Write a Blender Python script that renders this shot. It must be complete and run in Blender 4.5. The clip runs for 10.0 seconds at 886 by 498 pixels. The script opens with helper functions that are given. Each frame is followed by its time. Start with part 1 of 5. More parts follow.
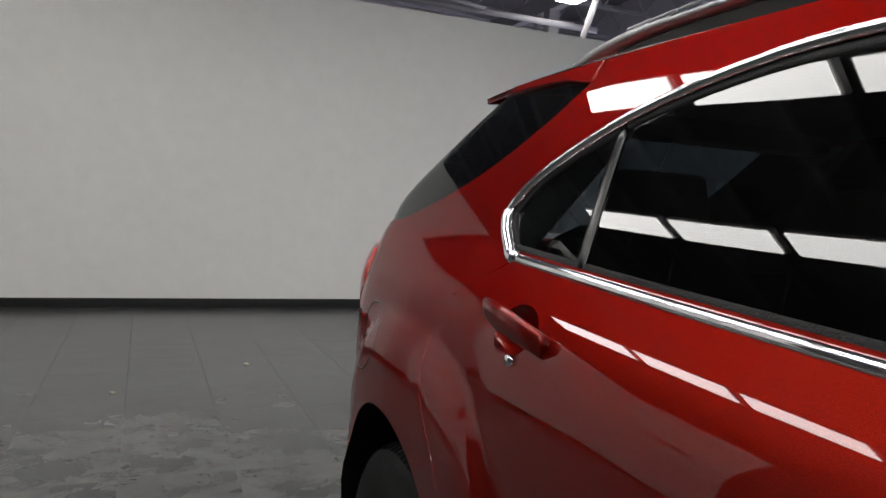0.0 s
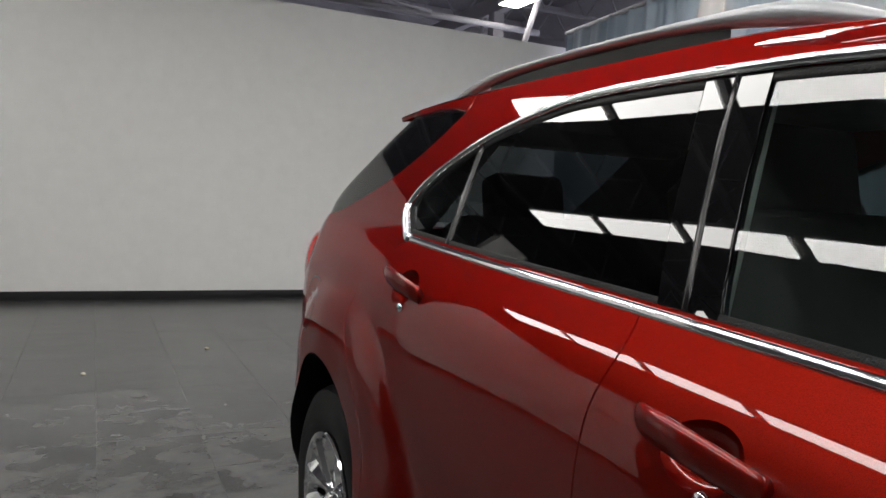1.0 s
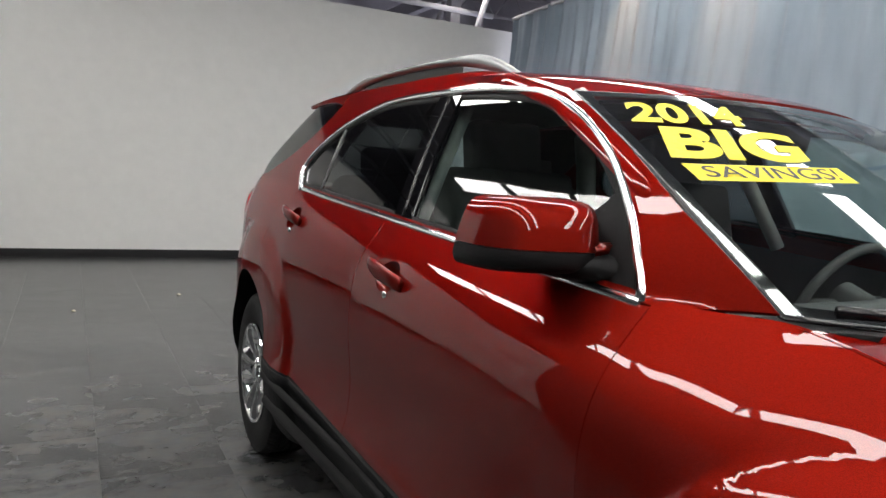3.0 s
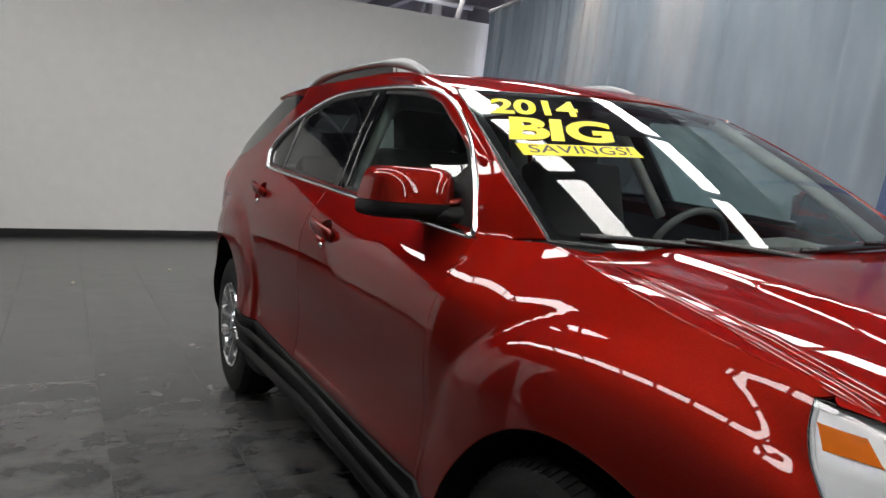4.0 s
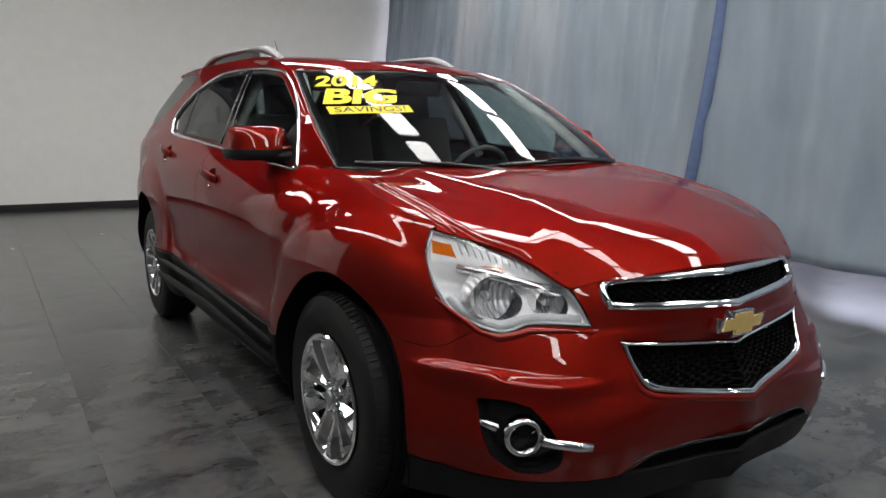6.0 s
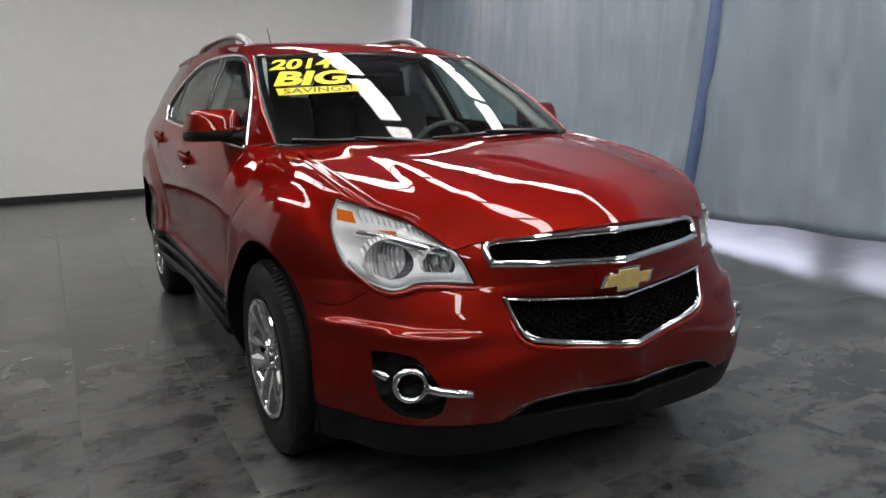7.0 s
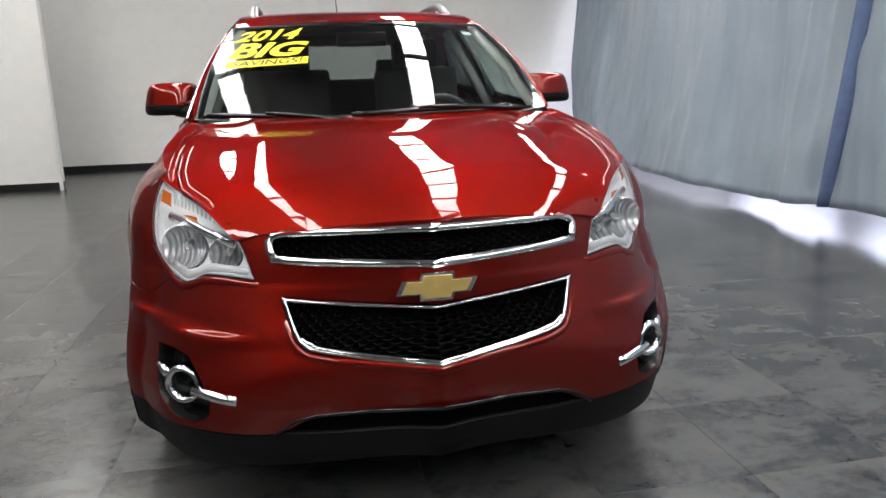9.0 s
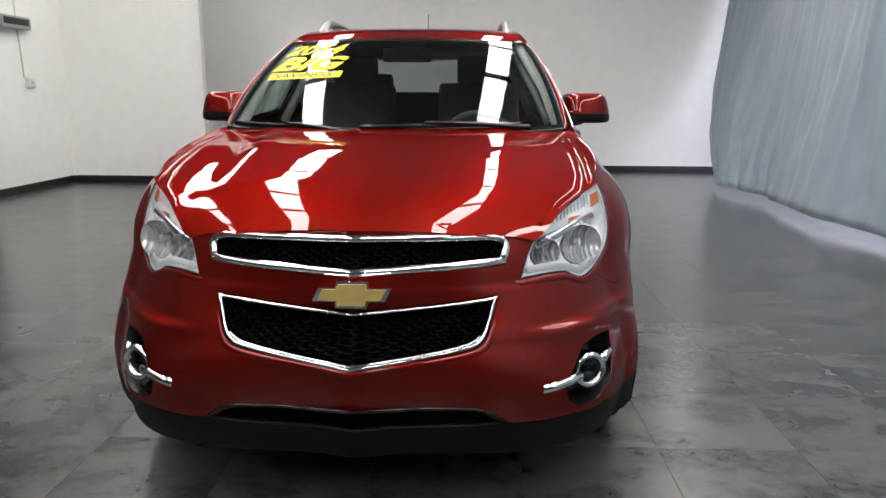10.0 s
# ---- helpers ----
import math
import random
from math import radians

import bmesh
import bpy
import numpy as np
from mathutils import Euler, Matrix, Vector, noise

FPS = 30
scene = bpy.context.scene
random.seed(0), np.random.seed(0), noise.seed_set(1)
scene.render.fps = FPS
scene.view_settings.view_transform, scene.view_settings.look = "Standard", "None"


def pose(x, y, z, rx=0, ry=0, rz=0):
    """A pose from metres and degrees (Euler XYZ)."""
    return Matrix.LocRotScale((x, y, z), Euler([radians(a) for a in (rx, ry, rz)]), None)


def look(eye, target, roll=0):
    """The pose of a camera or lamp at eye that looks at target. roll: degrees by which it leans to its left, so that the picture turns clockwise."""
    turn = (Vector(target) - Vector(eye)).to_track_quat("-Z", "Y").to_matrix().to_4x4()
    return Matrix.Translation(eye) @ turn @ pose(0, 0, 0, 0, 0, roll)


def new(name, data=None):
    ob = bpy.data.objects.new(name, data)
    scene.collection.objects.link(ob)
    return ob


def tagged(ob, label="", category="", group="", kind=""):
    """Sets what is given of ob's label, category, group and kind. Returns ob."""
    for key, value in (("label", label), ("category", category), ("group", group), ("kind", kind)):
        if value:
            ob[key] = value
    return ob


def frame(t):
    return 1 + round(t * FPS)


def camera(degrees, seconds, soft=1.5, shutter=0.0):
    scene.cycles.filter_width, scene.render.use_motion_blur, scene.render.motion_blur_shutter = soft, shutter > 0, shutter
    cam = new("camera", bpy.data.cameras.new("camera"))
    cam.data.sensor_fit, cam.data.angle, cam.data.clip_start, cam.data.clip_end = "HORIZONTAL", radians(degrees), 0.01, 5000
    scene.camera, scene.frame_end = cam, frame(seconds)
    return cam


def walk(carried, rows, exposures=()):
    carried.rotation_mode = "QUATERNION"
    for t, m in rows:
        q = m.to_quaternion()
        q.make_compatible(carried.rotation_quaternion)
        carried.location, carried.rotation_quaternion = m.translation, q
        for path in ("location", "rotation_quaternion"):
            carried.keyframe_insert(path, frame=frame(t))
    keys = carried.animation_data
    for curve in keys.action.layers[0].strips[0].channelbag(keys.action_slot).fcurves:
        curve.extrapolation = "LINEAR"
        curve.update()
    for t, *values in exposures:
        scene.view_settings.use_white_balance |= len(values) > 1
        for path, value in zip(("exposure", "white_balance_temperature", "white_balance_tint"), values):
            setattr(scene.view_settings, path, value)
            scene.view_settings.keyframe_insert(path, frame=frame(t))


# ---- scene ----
from mathutils.geometry import delaunay_2d_cdt

# ---- the camera and its walk ----
cam = camera(62.5, 10.0)
PATH = [
    (0, (-1.458, 2.202, 1.305), (-0.697, 4.048, 1.185), 3.3),
    (0.5, (-1.513, 1.945, 1.308), (-0.691, 3.765, 1.201), 2.9),
    (1, (-1.562, 1.652, 1.316), (-0.697, 3.451, 1.186), 2.9),
    (1.5, (-1.523, 1.387, 1.309), (-0.679, 3.196, 1.185), 3.8),
    (2, (-1.537, 1.106, 1.306), (-0.696, 2.915, 1.161), 3.0),
    (2.5, (-1.6, 0.824, 1.302), (-0.707, 2.605, 1.133), 3.6),
    (4, (-1.702, -0.121, 1.283), (-0.775, 1.636, 1.052), 3.7),
    (4.5, (-1.716, -0.441, 1.269), (-0.787, 1.314, 1.031), 4.2),
    (5, (-1.696, -0.73, 1.268), (-0.778, 1.023, 0.983), 3.8),
    (5.5, (-1.827, -1.003, 1.269), (-0.837, 0.704, 0.941), 2.5),
    (6, (-1.841, -1.274, 1.277), (-0.781, 0.39, 0.946), 0.7),
    (6.2, (-1.817, -1.418, 1.263), (-0.799, 0.269, 0.919), 1.4),
    (7.3, (-1.363, -1.669, 1.249), (-0.46, 0.072, 0.858), -2.0),
    (7.5, (-1.243, -1.659, 1.237), (-0.356, 0.087, 0.831), -2.0),
    (8, (-0.925, -1.787, 1.233), (-0.244, 0.051, 0.839), -1.2),
    (8.5, (-0.638, -1.839, 1.219), (-0.107, 0.043, 0.801), -2.0),
    (9, (-0.317, -1.794, 1.239), (0.043, 0.123, 0.794), -1.7),
    (9.5, (0.025, -1.858, 1.236), (0.108, 0.097, 0.824), -1.0),
    (10, (0.309, -1.899, 1.252), (0.244, 0.058, 0.843), 0.3),
]
EXPOSURES = [(0.0, -0.10), (0.5, -0.08), (1.0, -0.02), (1.5, -0.07), (2.5, 0.27), (4.0, 0.02), (5.0, 0.17), (5.5, 0.2), (6.0, 0.02), (7.5, 0.1), (8.5, 0.16), (9.0, 0.42), (9.5, 0.36), (10.0, 0.3)]
walk(cam, [(t, look(eye, target, roll)) for t, eye, target, roll in PATH], EXPOSURES)
ROW_A, ROW_B, ROW_C, ROW_D, ROW_Z, ROW_Y0, ROW_STEP, ROW_N = -3.7, -1.66, 1.06, 3.3, 4.5, -5.8, 1.3, 11


# ---- light ----
world = bpy.data.worlds.new("world")
scene.world = world
world.use_nodes = True
_n = world.node_tree.nodes
_sky = _n.new("ShaderNodeTexSky")
_sky.sky_type = 'NISHITA'
_sky.sun_disc = False
_sky.sun_elevation = radians(40)
_sky.sun_rotation = radians(60)
world.node_tree.links.new(_sky.outputs[0], _n["Background"].inputs[0])
_n["Background"].inputs[1].default_value = 0.12
TUBE_POWER = 15.0
WINDOW_POWER = 100.0


# ---- materials ----
def mat(name):
    m = bpy.data.materials.new(name)
    m.use_nodes = True
    return m, m.node_tree.nodes, m.node_tree.links, m.node_tree.nodes["Principled BSDF"]


def simple(name, color, rough=0.5, metal=0.0, bump=0.0, scale=40.0, vary=0.15, coat=0.0, detail=4.0, spec=0.5):
    """A plain surface with variation of tone at two scales, uneven gloss and fine relief."""
    m, n, l, p = mat(name)
    tex = n.new("ShaderNodeTexCoord")
    big, fine = n.new("ShaderNodeTexNoise"), n.new("ShaderNodeTexNoise")
    big.inputs["Scale"].default_value, fine.inputs["Scale"].default_value = scale * 0.06, scale
    fine.inputs["Detail"].default_value = detail
    mixn = n.new("ShaderNodeMath")
    mixn.operation = "ADD"
    l.new(tex.outputs["Object"], big.inputs["Vector"])
    l.new(tex.outputs["Object"], fine.inputs["Vector"])
    l.new(big.outputs["Fac"], mixn.inputs[0])
    l.new(fine.outputs["Fac"], mixn.inputs[1])
    ramp = n.new("ShaderNodeMapRange")
    ramp.inputs["From Min"].default_value, ramp.inputs["From Max"].default_value = 0.6, 1.4
    ramp.inputs["To Min"].default_value, ramp.inputs["To Max"].default_value = 1 - vary, 1 + vary
    l.new(mixn.outputs[0], ramp.inputs["Value"])
    mul = n.new("ShaderNodeMix")
    mul.data_type, mul.blend_type = "RGBA", "MULTIPLY"
    mul.inputs["Factor"].default_value = 1.0
    mul.inputs["A"].default_value = (*color, 1)
    l.new(ramp.outputs[0], mul.inputs["B"])
    l.new(mul.outputs["Result"], p.inputs["Base Color"])
    p.inputs["Roughness"].default_value, p.inputs["Metallic"].default_value = rough, metal
    p.inputs["Coat Weight"].default_value = coat
    p.inputs["Specular IOR Level"].default_value = spec
    if bump:
        b = n.new("ShaderNodeBump")
        b.inputs["Strength"].default_value, b.inputs["Distance"].default_value = bump, 0.01
        l.new(fine.outputs["Fac"], b.inputs["Height"])
        l.new(b.outputs[0], p.inputs["Normal"])
    return m


def paint_material():
    """Deep red tinted clear coat over fine metallic flakes."""
    m, n, l, p = mat("red_tintcoat_paint")
    tex, noise_n = n.new("ShaderNodeTexCoord"), n.new("ShaderNodeTexNoise")
    noise_n.inputs["Scale"].default_value = 900
    l.new(tex.outputs["Object"], noise_n.inputs["Vector"])
    ramp = n.new("ShaderNodeValToRGB")
    ramp.color_ramp.elements[0].color, ramp.color_ramp.elements[1].color = (0.150, 0.0066, 0.0036, 1), (0.240, 0.0105, 0.0056, 1)
    ramp.color_ramp.elements[0].position, ramp.color_ramp.elements[1].position = 0.35, 0.65
    l.new(noise_n.outputs["Fac"], ramp.inputs["Fac"])
    l.new(ramp.outputs["Color"], p.inputs["Base Color"])
    p.inputs["Metallic"].default_value, p.inputs["Roughness"].default_value = 0.84, 0.45
    p.inputs["Specular IOR Level"].default_value = 0.0
    p.inputs["Specular Tint"].default_value = (0.55, 0.03, 0.02, 1)
    p.inputs["Coat Weight"].default_value, p.inputs["Coat Roughness"].default_value = 0.8, 0.012
    p.inputs["Coat IOR"].default_value = 1.52
    return m


def glass_material(name, tint, gloss_ior=1.5, rough=0.0):
    """Thin tinted sheet glass: clear with its tint, gloss by its angle."""
    m = bpy.data.materials.new(name)
    m.use_nodes = True
    n, l = m.node_tree.nodes, m.node_tree.links
    n.remove(n["Principled BSDF"])
    clear, gloss, mixs = n.new("ShaderNodeBsdfTransparent"), n.new("ShaderNodeBsdfGlossy"), n.new("ShaderNodeMixShader")
    slant, power, fres = n.new("ShaderNodeLayerWeight"), n.new("ShaderNodeMath"), n.new("ShaderNodeMath")
    clear.inputs["Color"].default_value = (*tint, 1)
    gloss.inputs["Roughness"].default_value = rough
    r0 = 1.3 * ((gloss_ior - 1) / (gloss_ior + 1)) ** 2
    slant.inputs["Blend"].default_value = 0.5
    power.operation, fres.operation = "POWER", "MULTIPLY_ADD"
    power.inputs[1].default_value = 5.0
    fres.inputs[1].default_value, fres.inputs[2].default_value = 1 - r0, r0
    l.new(slant.outputs["Facing"], power.inputs[0])
    l.new(power.outputs[0], fres.inputs[0])
    l.new(fres.outputs[0], mixs.inputs[0])
    l.new(clear.outputs[0], mixs.inputs[1])
    l.new(gloss.outputs[0], mixs.inputs[2])
    l.new(mixs.outputs[0], n["Material Output"].inputs["Surface"])
    return m


def glow_material(name, color, strength):
    m, n, l, p = mat(name)
    p.inputs["Base Color"].default_value = (0.8, 0.8, 0.8, 1)
    p.inputs["Emission Color"].default_value = (*color, 1)
    p.inputs["Emission Strength"].default_value = strength
    return m


def tile_material():
    """Dark grey slate-look vinyl tile: cloudy tone, streaks, each tile a little its own."""
    m, n, l, p = mat("slate_look_floor_tile")
    info = n.new("ShaderNodeObjectInfo")
    geo = n.new("ShaderNodeNewGeometry")
    shift = n.new("ShaderNodeVectorMath")
    shift.operation = "SCALE"
    comb = n.new("ShaderNodeCombineXYZ")
    for i in range(3):
        l.new(info.outputs["Random"], comb.inputs[i])
    l.new(comb.outputs[0], shift.inputs[0])
    shift.inputs["Scale"].default_value = 37.0
    add = n.new("ShaderNodeVectorMath")
    add.operation = "ADD"
    l.new(geo.outputs["Position"], add.inputs[0])
    l.new(shift.outputs[0], add.inputs[1])
    stretch = n.new("ShaderNodeMapping")
    stretch.inputs["Scale"].default_value = (1.3, 1.7, 1.0)
    l.new(add.outputs[0], stretch.inputs["Vector"])
    cloud, streak = (n.new("ShaderNodeTexNoise") for _ in range(2))
    for node, s, d in ((cloud, 2.9, 9.0), (streak, 15.0, 8.0)):
        node.inputs["Scale"].default_value, node.inputs["Detail"].default_value = s, d
        l.new(stretch.outputs[0], node.inputs["Vector"])
    cloud.inputs["Roughness"].default_value, streak.inputs["Roughness"].default_value = 0.58, 0.62
    cloud.inputs["Distortion"].default_value, streak.inputs["Distortion"].default_value = 0.3, 0.5
    ramp = n.new("ShaderNodeValToRGB")
    e = ramp.color_ramp.elements
    e[0].position, e[0].color = 0.36, (0.036, 0.037, 0.039, 1)
    e[1].position, e[1].color = 0.66, (0.104, 0.102, 0.099, 1)
    e.new(0.52).color = (0.088, 0.088, 0.087, 1)
    mixf = n.new("ShaderNodeMath")
    mixf.operation = "MULTIPLY_ADD"
    l.new(streak.outputs["Fac"], mixf.inputs[0])
    mixf.inputs[1].default_value = 0.30
    sub = n.new("ShaderNodeMath")
    sub.operation = "MULTIPLY_ADD"
    l.new(cloud.outputs["Fac"], sub.inputs[0])
    sub.inputs[1].default_value, sub.inputs[2].default_value = 0.94, -0.125
    l.new(sub.outputs[0], mixf.inputs[2])
    l.new(mixf.outputs[0], ramp.inputs["Fac"])
    tone = n.new("ShaderNodeMapRange")
    tone.inputs["To Min"].default_value, tone.inputs["To Max"].default_value = 0.76, 0.98
    l.new(info.outputs["Random"], tone.inputs["Value"])
    hue = n.new("ShaderNodeTexNoise")
    hue.inputs["Scale"].default_value, hue.inputs["Detail"].default_value, hue.inputs["Distortion"].default_value = 5.0, 6.0, 1.5
    l.new(stretch.outputs[0], hue.inputs["Vector"])
    tint = n.new("ShaderNodeValToRGB")
    te = tint.color_ramp.elements
    te[0].position, te[0].color = 0.34, (0.93, 0.98, 1.04, 1)
    te[1].position, te[1].color = 0.68, (1.07, 1.02, 0.97, 1)
    te.new(0.52).color = (1.0, 1.0, 1.0, 1)
    l.new(hue.outputs["Fac"], tint.inputs["Fac"])
    hued = n.new("ShaderNodeMix")
    hued.data_type, hued.blend_type = "RGBA", "MULTIPLY"
    hued.inputs["Factor"].default_value = 1.0
    l.new(ramp.outputs["Color"], hued.inputs["A"])
    l.new(tint.outputs["Color"], hued.inputs["B"])
    mul = n.new("ShaderNodeMix")
    mul.data_type, mul.blend_type = "RGBA", "MULTIPLY"
    mul.inputs["Factor"].default_value = 1.0
    l.new(hued.outputs["Result"], mul.inputs["A"])
    l.new(tone.outputs[0], mul.inputs["B"])
    l.new(mul.outputs["Result"], p.inputs["Base Color"])
    rr = n.new("ShaderNodeMapRange")
    rr.inputs["To Min"].default_value, rr.inputs["To Max"].default_value = 0.21, 0.29
    l.new(cloud.outputs["Fac"], rr.inputs["Value"])
    l.new(rr.outputs[0], p.inputs["Roughness"])
    b = n.new("ShaderNodeBump")
    b.inputs["Strength"].default_value, b.inputs["Distance"].default_value = 0.03, 0.004
    l.new(streak.outputs["Fac"], b.inputs["Height"])
    l.new(b.outputs[0], p.inputs["Normal"])
    return m


def curtain_material():
    """Grey-blue theatre cloth that lets a little light through, with a fine weave and faint creases."""
    m, n, l, p = mat("grey_blue_curtain_cloth")
    tex = n.new("ShaderNodeTexCoord")
    stretch = n.new("ShaderNodeMapping")
    stretch.inputs["Scale"].default_value = (1.0, 1.0, 0.25)
    crease, weave = n.new("ShaderNodeTexNoise"), n.new("ShaderNodeTexNoise")
    l.new(tex.outputs["Object"], stretch.inputs["Vector"])
    l.new(stretch.outputs[0], crease.inputs["Vector"])
    l.new(tex.outputs["Object"], weave.inputs["Vector"])
    crease.inputs["Scale"].default_value, crease.inputs["Detail"].default_value = 4.0, 6.0
    weave.inputs["Scale"].default_value = 350
    ramp = n.new("ShaderNodeValToRGB")
    ramp.color_ramp.elements[0].color, ramp.color_ramp.elements[1].color = (0.29, 0.355, 0.415, 1), (0.40, 0.465, 0.525, 1)
    ramp.color_ramp.elements[0].position, ramp.color_ramp.elements[1].position = 0.3, 0.7
    l.new(crease.outputs["Fac"], ramp.inputs["Fac"])
    l.new(ramp.outputs["Color"], p.inputs["Base Color"])
    p.inputs["Roughness"].default_value = 0.75
    p.inputs["Sheen Weight"].default_value = 0.3
    b = n.new("ShaderNodeBump")
    b.inputs["Strength"].default_value, b.inputs["Distance"].default_value = 0.3, 0.02
    l.new(crease.outputs["Fac"], b.inputs["Height"])
    l.new(b.outputs[0], p.inputs["Normal"])
    trans, mixs = n.new("ShaderNodeBsdfTranslucent"), n.new("ShaderNodeMixShader")
    trans.inputs["Color"].default_value = (0.3, 0.36, 0.42, 1)
    mixs.inputs[0].default_value = 0.3
    l.new(p.outputs[0], mixs.inputs[1])
    l.new(trans.outputs[0], mixs.inputs[2])
    l.new(mixs.outputs[0], n["Material Output"].inputs["Surface"])
    return m


def fluted_material():
    """Bright reflector pressed into upright flutes."""
    m, n, l, p = mat("fluted_reflector")
    p.inputs["Base Color"].default_value = (0.93, 0.94, 0.95, 1)
    p.inputs["Metallic"].default_value, p.inputs["Roughness"].default_value = 0.6, 0.14
    tex, wave, b = n.new("ShaderNodeTexCoord"), n.new("ShaderNodeTexWave"), n.new("ShaderNodeBump")
    wave.bands_direction = "X"
    wave.inputs["Scale"].default_value, wave.inputs["Distortion"].default_value = 26.0, 0.4
    b.inputs["Strength"].default_value, b.inputs["Distance"].default_value = 0.9, 0.006
    l.new(tex.outputs["Object"], wave.inputs["Vector"])
    l.new(wave.outputs["Fac"], b.inputs["Height"])
    l.new(b.outputs[0], p.inputs["Normal"])
    return m


FLUTED = fluted_material()
RED = paint_material()
CHROME = simple("chrome", (0.86, 0.87, 0.88), 0.06, 1.0, vary=0.04)
SILVER = simple("satin_silver_paint", (0.36, 0.37, 0.385), 0.42, 0.8, vary=0.06)
BLACK = simple("black_textured_plastic", (0.006, 0.006, 0.0065), 0.5, bump=0.25, scale=500, vary=0.2, spec=0.18)
SATIN = simple("satin_black_trim", (0.008, 0.008, 0.009), 0.22, vary=0.15)
GLOSSBLACK = simple("gloss_black_trim", (0.006, 0.006, 0.007), 0.06, vary=0.1)
FILM = simple("black_pillar_film", (0.003, 0.003, 0.0035), 0.012, vary=0.0, spec=0.4)
MESH = simple("black_grille_mesh", (0.0025, 0.0025, 0.003), 0.6, vary=0.2, spec=0.06)
# Near-black base colour stands in for the shade inside cavities
VOID = simple("painted_cavity_shade", (0.003, 0.003, 0.003), 0.9, spec=0.1)
RUBBER = simple("tyre_rubber", (0.009, 0.009, 0.0095), 0.62, bump=0.3, scale=260, vary=0.25, spec=0.25)
CLOTH = simple("grey_seat_cloth", (0.055, 0.054, 0.052), 0.9, bump=0.4, scale=420, vary=0.25)
TRIM = simple("light_grey_cabin_trim", (0.46, 0.47, 0.45), 0.75, bump=0.15, scale=300)
DASH = simple("dark_grey_dashboard", (0.07, 0.073, 0.073), 0.6, bump=0.3, scale=400)
SHIELD = glass_material("windshield_glass", (0.83, 0.90, 0.87), 1.5)
FRONTGLASS = glass_material("green_tinted_glass", (0.56, 0.68, 0.64), 1.5)
PRIVACY = glass_material("dark_privacy_glass", (0.13, 0.145, 0.15), 1.5)
REARGLASS = glass_material("dark_rear_glass", (0.36, 0.39, 0.385), 1.5)
SMOKE = glass_material("smoked_fog_lens", (0.45, 0.46, 0.47), 1.45)
LENS = glass_material("clear_lamp_lens", (0.95, 0.96, 0.98), 1.5)
REFLECTOR = simple("bright_reflector", (0.86, 0.87, 0.88), 0.13, 1.0, bump=0.12, scale=60, vary=0.1)
BEZEL = simple("pale_grey_lamp_bezel", (0.60, 0.62, 0.63), 0.35, 0.1, vary=0.06)
HOUSING = simple("silver_lamp_housing", (0.95, 0.96, 0.97), 0.2, 0.0, bump=0.15, scale=30, vary=0.05)
AMBER = simple("amber_lens", (0.75, 0.17, 0.01), 0.15, coat=1.0)
TAIL = simple("red_tail_lens", (0.5, 0.012, 0.01), 0.08, coat=1.0)
GOLD = simple("satin_gold_badge", (0.85, 0.62, 0.22), 0.3, 0.5, vary=0.08)
YELLOW = simple("yellow_window_paint", (0.86, 0.70, 0.012), 0.55, bump=0.2, scale=60, vary=0.08)
INK = simple("dark_marker_ink", (0.02, 0.02, 0.012), 0.5)
STICKER = simple("pale_sticker", (0.5, 0.6, 0.6), 0.5)
WALL = simple("warm_white_wall_paint", (0.79, 0.785, 0.76), 0.6, bump=0.08, scale=120, vary=0.035)
# Dark colour stands in for the unlit part of the room
DARKENED = simple("darkened_unseen_wall", (0.035, 0.035, 0.037), 0.7, bump=0.08, scale=120, vary=0.08)
WHITE = simple("white_trim_paint", (0.78, 0.78, 0.77), 0.4, vary=0.04)
BASE = simple("black_vinyl_base", (0.010, 0.010, 0.011), 0.35, vary=0.2)
SUBFLOOR = simple("grey_tile_joint", (0.085, 0.083, 0.08), 0.8)
STEEL = simple("white_painted_steel", (0.45, 0.44, 0.46), 0.5, vary=0.1, bump=0.1)
DECK = simple("grey_roof_deck", (0.36, 0.35, 0.36), 0.8, vary=0.25, bump=0.2, scale=20)
BLOCK = simple("white_painted_block", (0.62, 0.60, 0.63), 0.75, vary=0.12, bump=0.4, scale=25)
BOXWHITE = simple("white_plastic_box", (0.62, 0.62, 0.58), 0.45, vary=0.05)
VENT = simple("dark_vent_opening", (0.02, 0.02, 0.022), 0.6)
BLUE = simple("blue_hem_cloth", (0.12, 0.17, 0.31), 0.8, bump=0.2, scale=300)
TILE = tile_material()
CURTAIN = curtain_material()
TUBE = glow_material("lit_light_diffuser", (1.0, 0.98, 0.95), TUBE_POWER)
CRUMB = simple("dry_leaf_crumb", (0.55, 0.5, 0.38), 0.8)


# ---- mesh helpers ----
def part(name, bm, material, parent=None, label="", smooth=True):
    """Links a bmesh as one mesh object, under its thing where one is given."""
    me = bpy.data.meshes.new(name)
    bm.to_mesh(me)
    bm.free()
    return part_mesh(name, me, material, parent, label, smooth)


def part_mesh(name, me, material, parent=None, label="", smooth=True):
    me.materials.append(material)
    if smooth:
        me.shade_smooth()
    ob = new(name, me)
    if parent is not None:
        ob.parent = parent
    if label:
        ob["label"] = label
    return ob


def sharp(ob, angle=35):
    ob.data.set_sharp_from_angle(angle=radians(angle))
    return ob


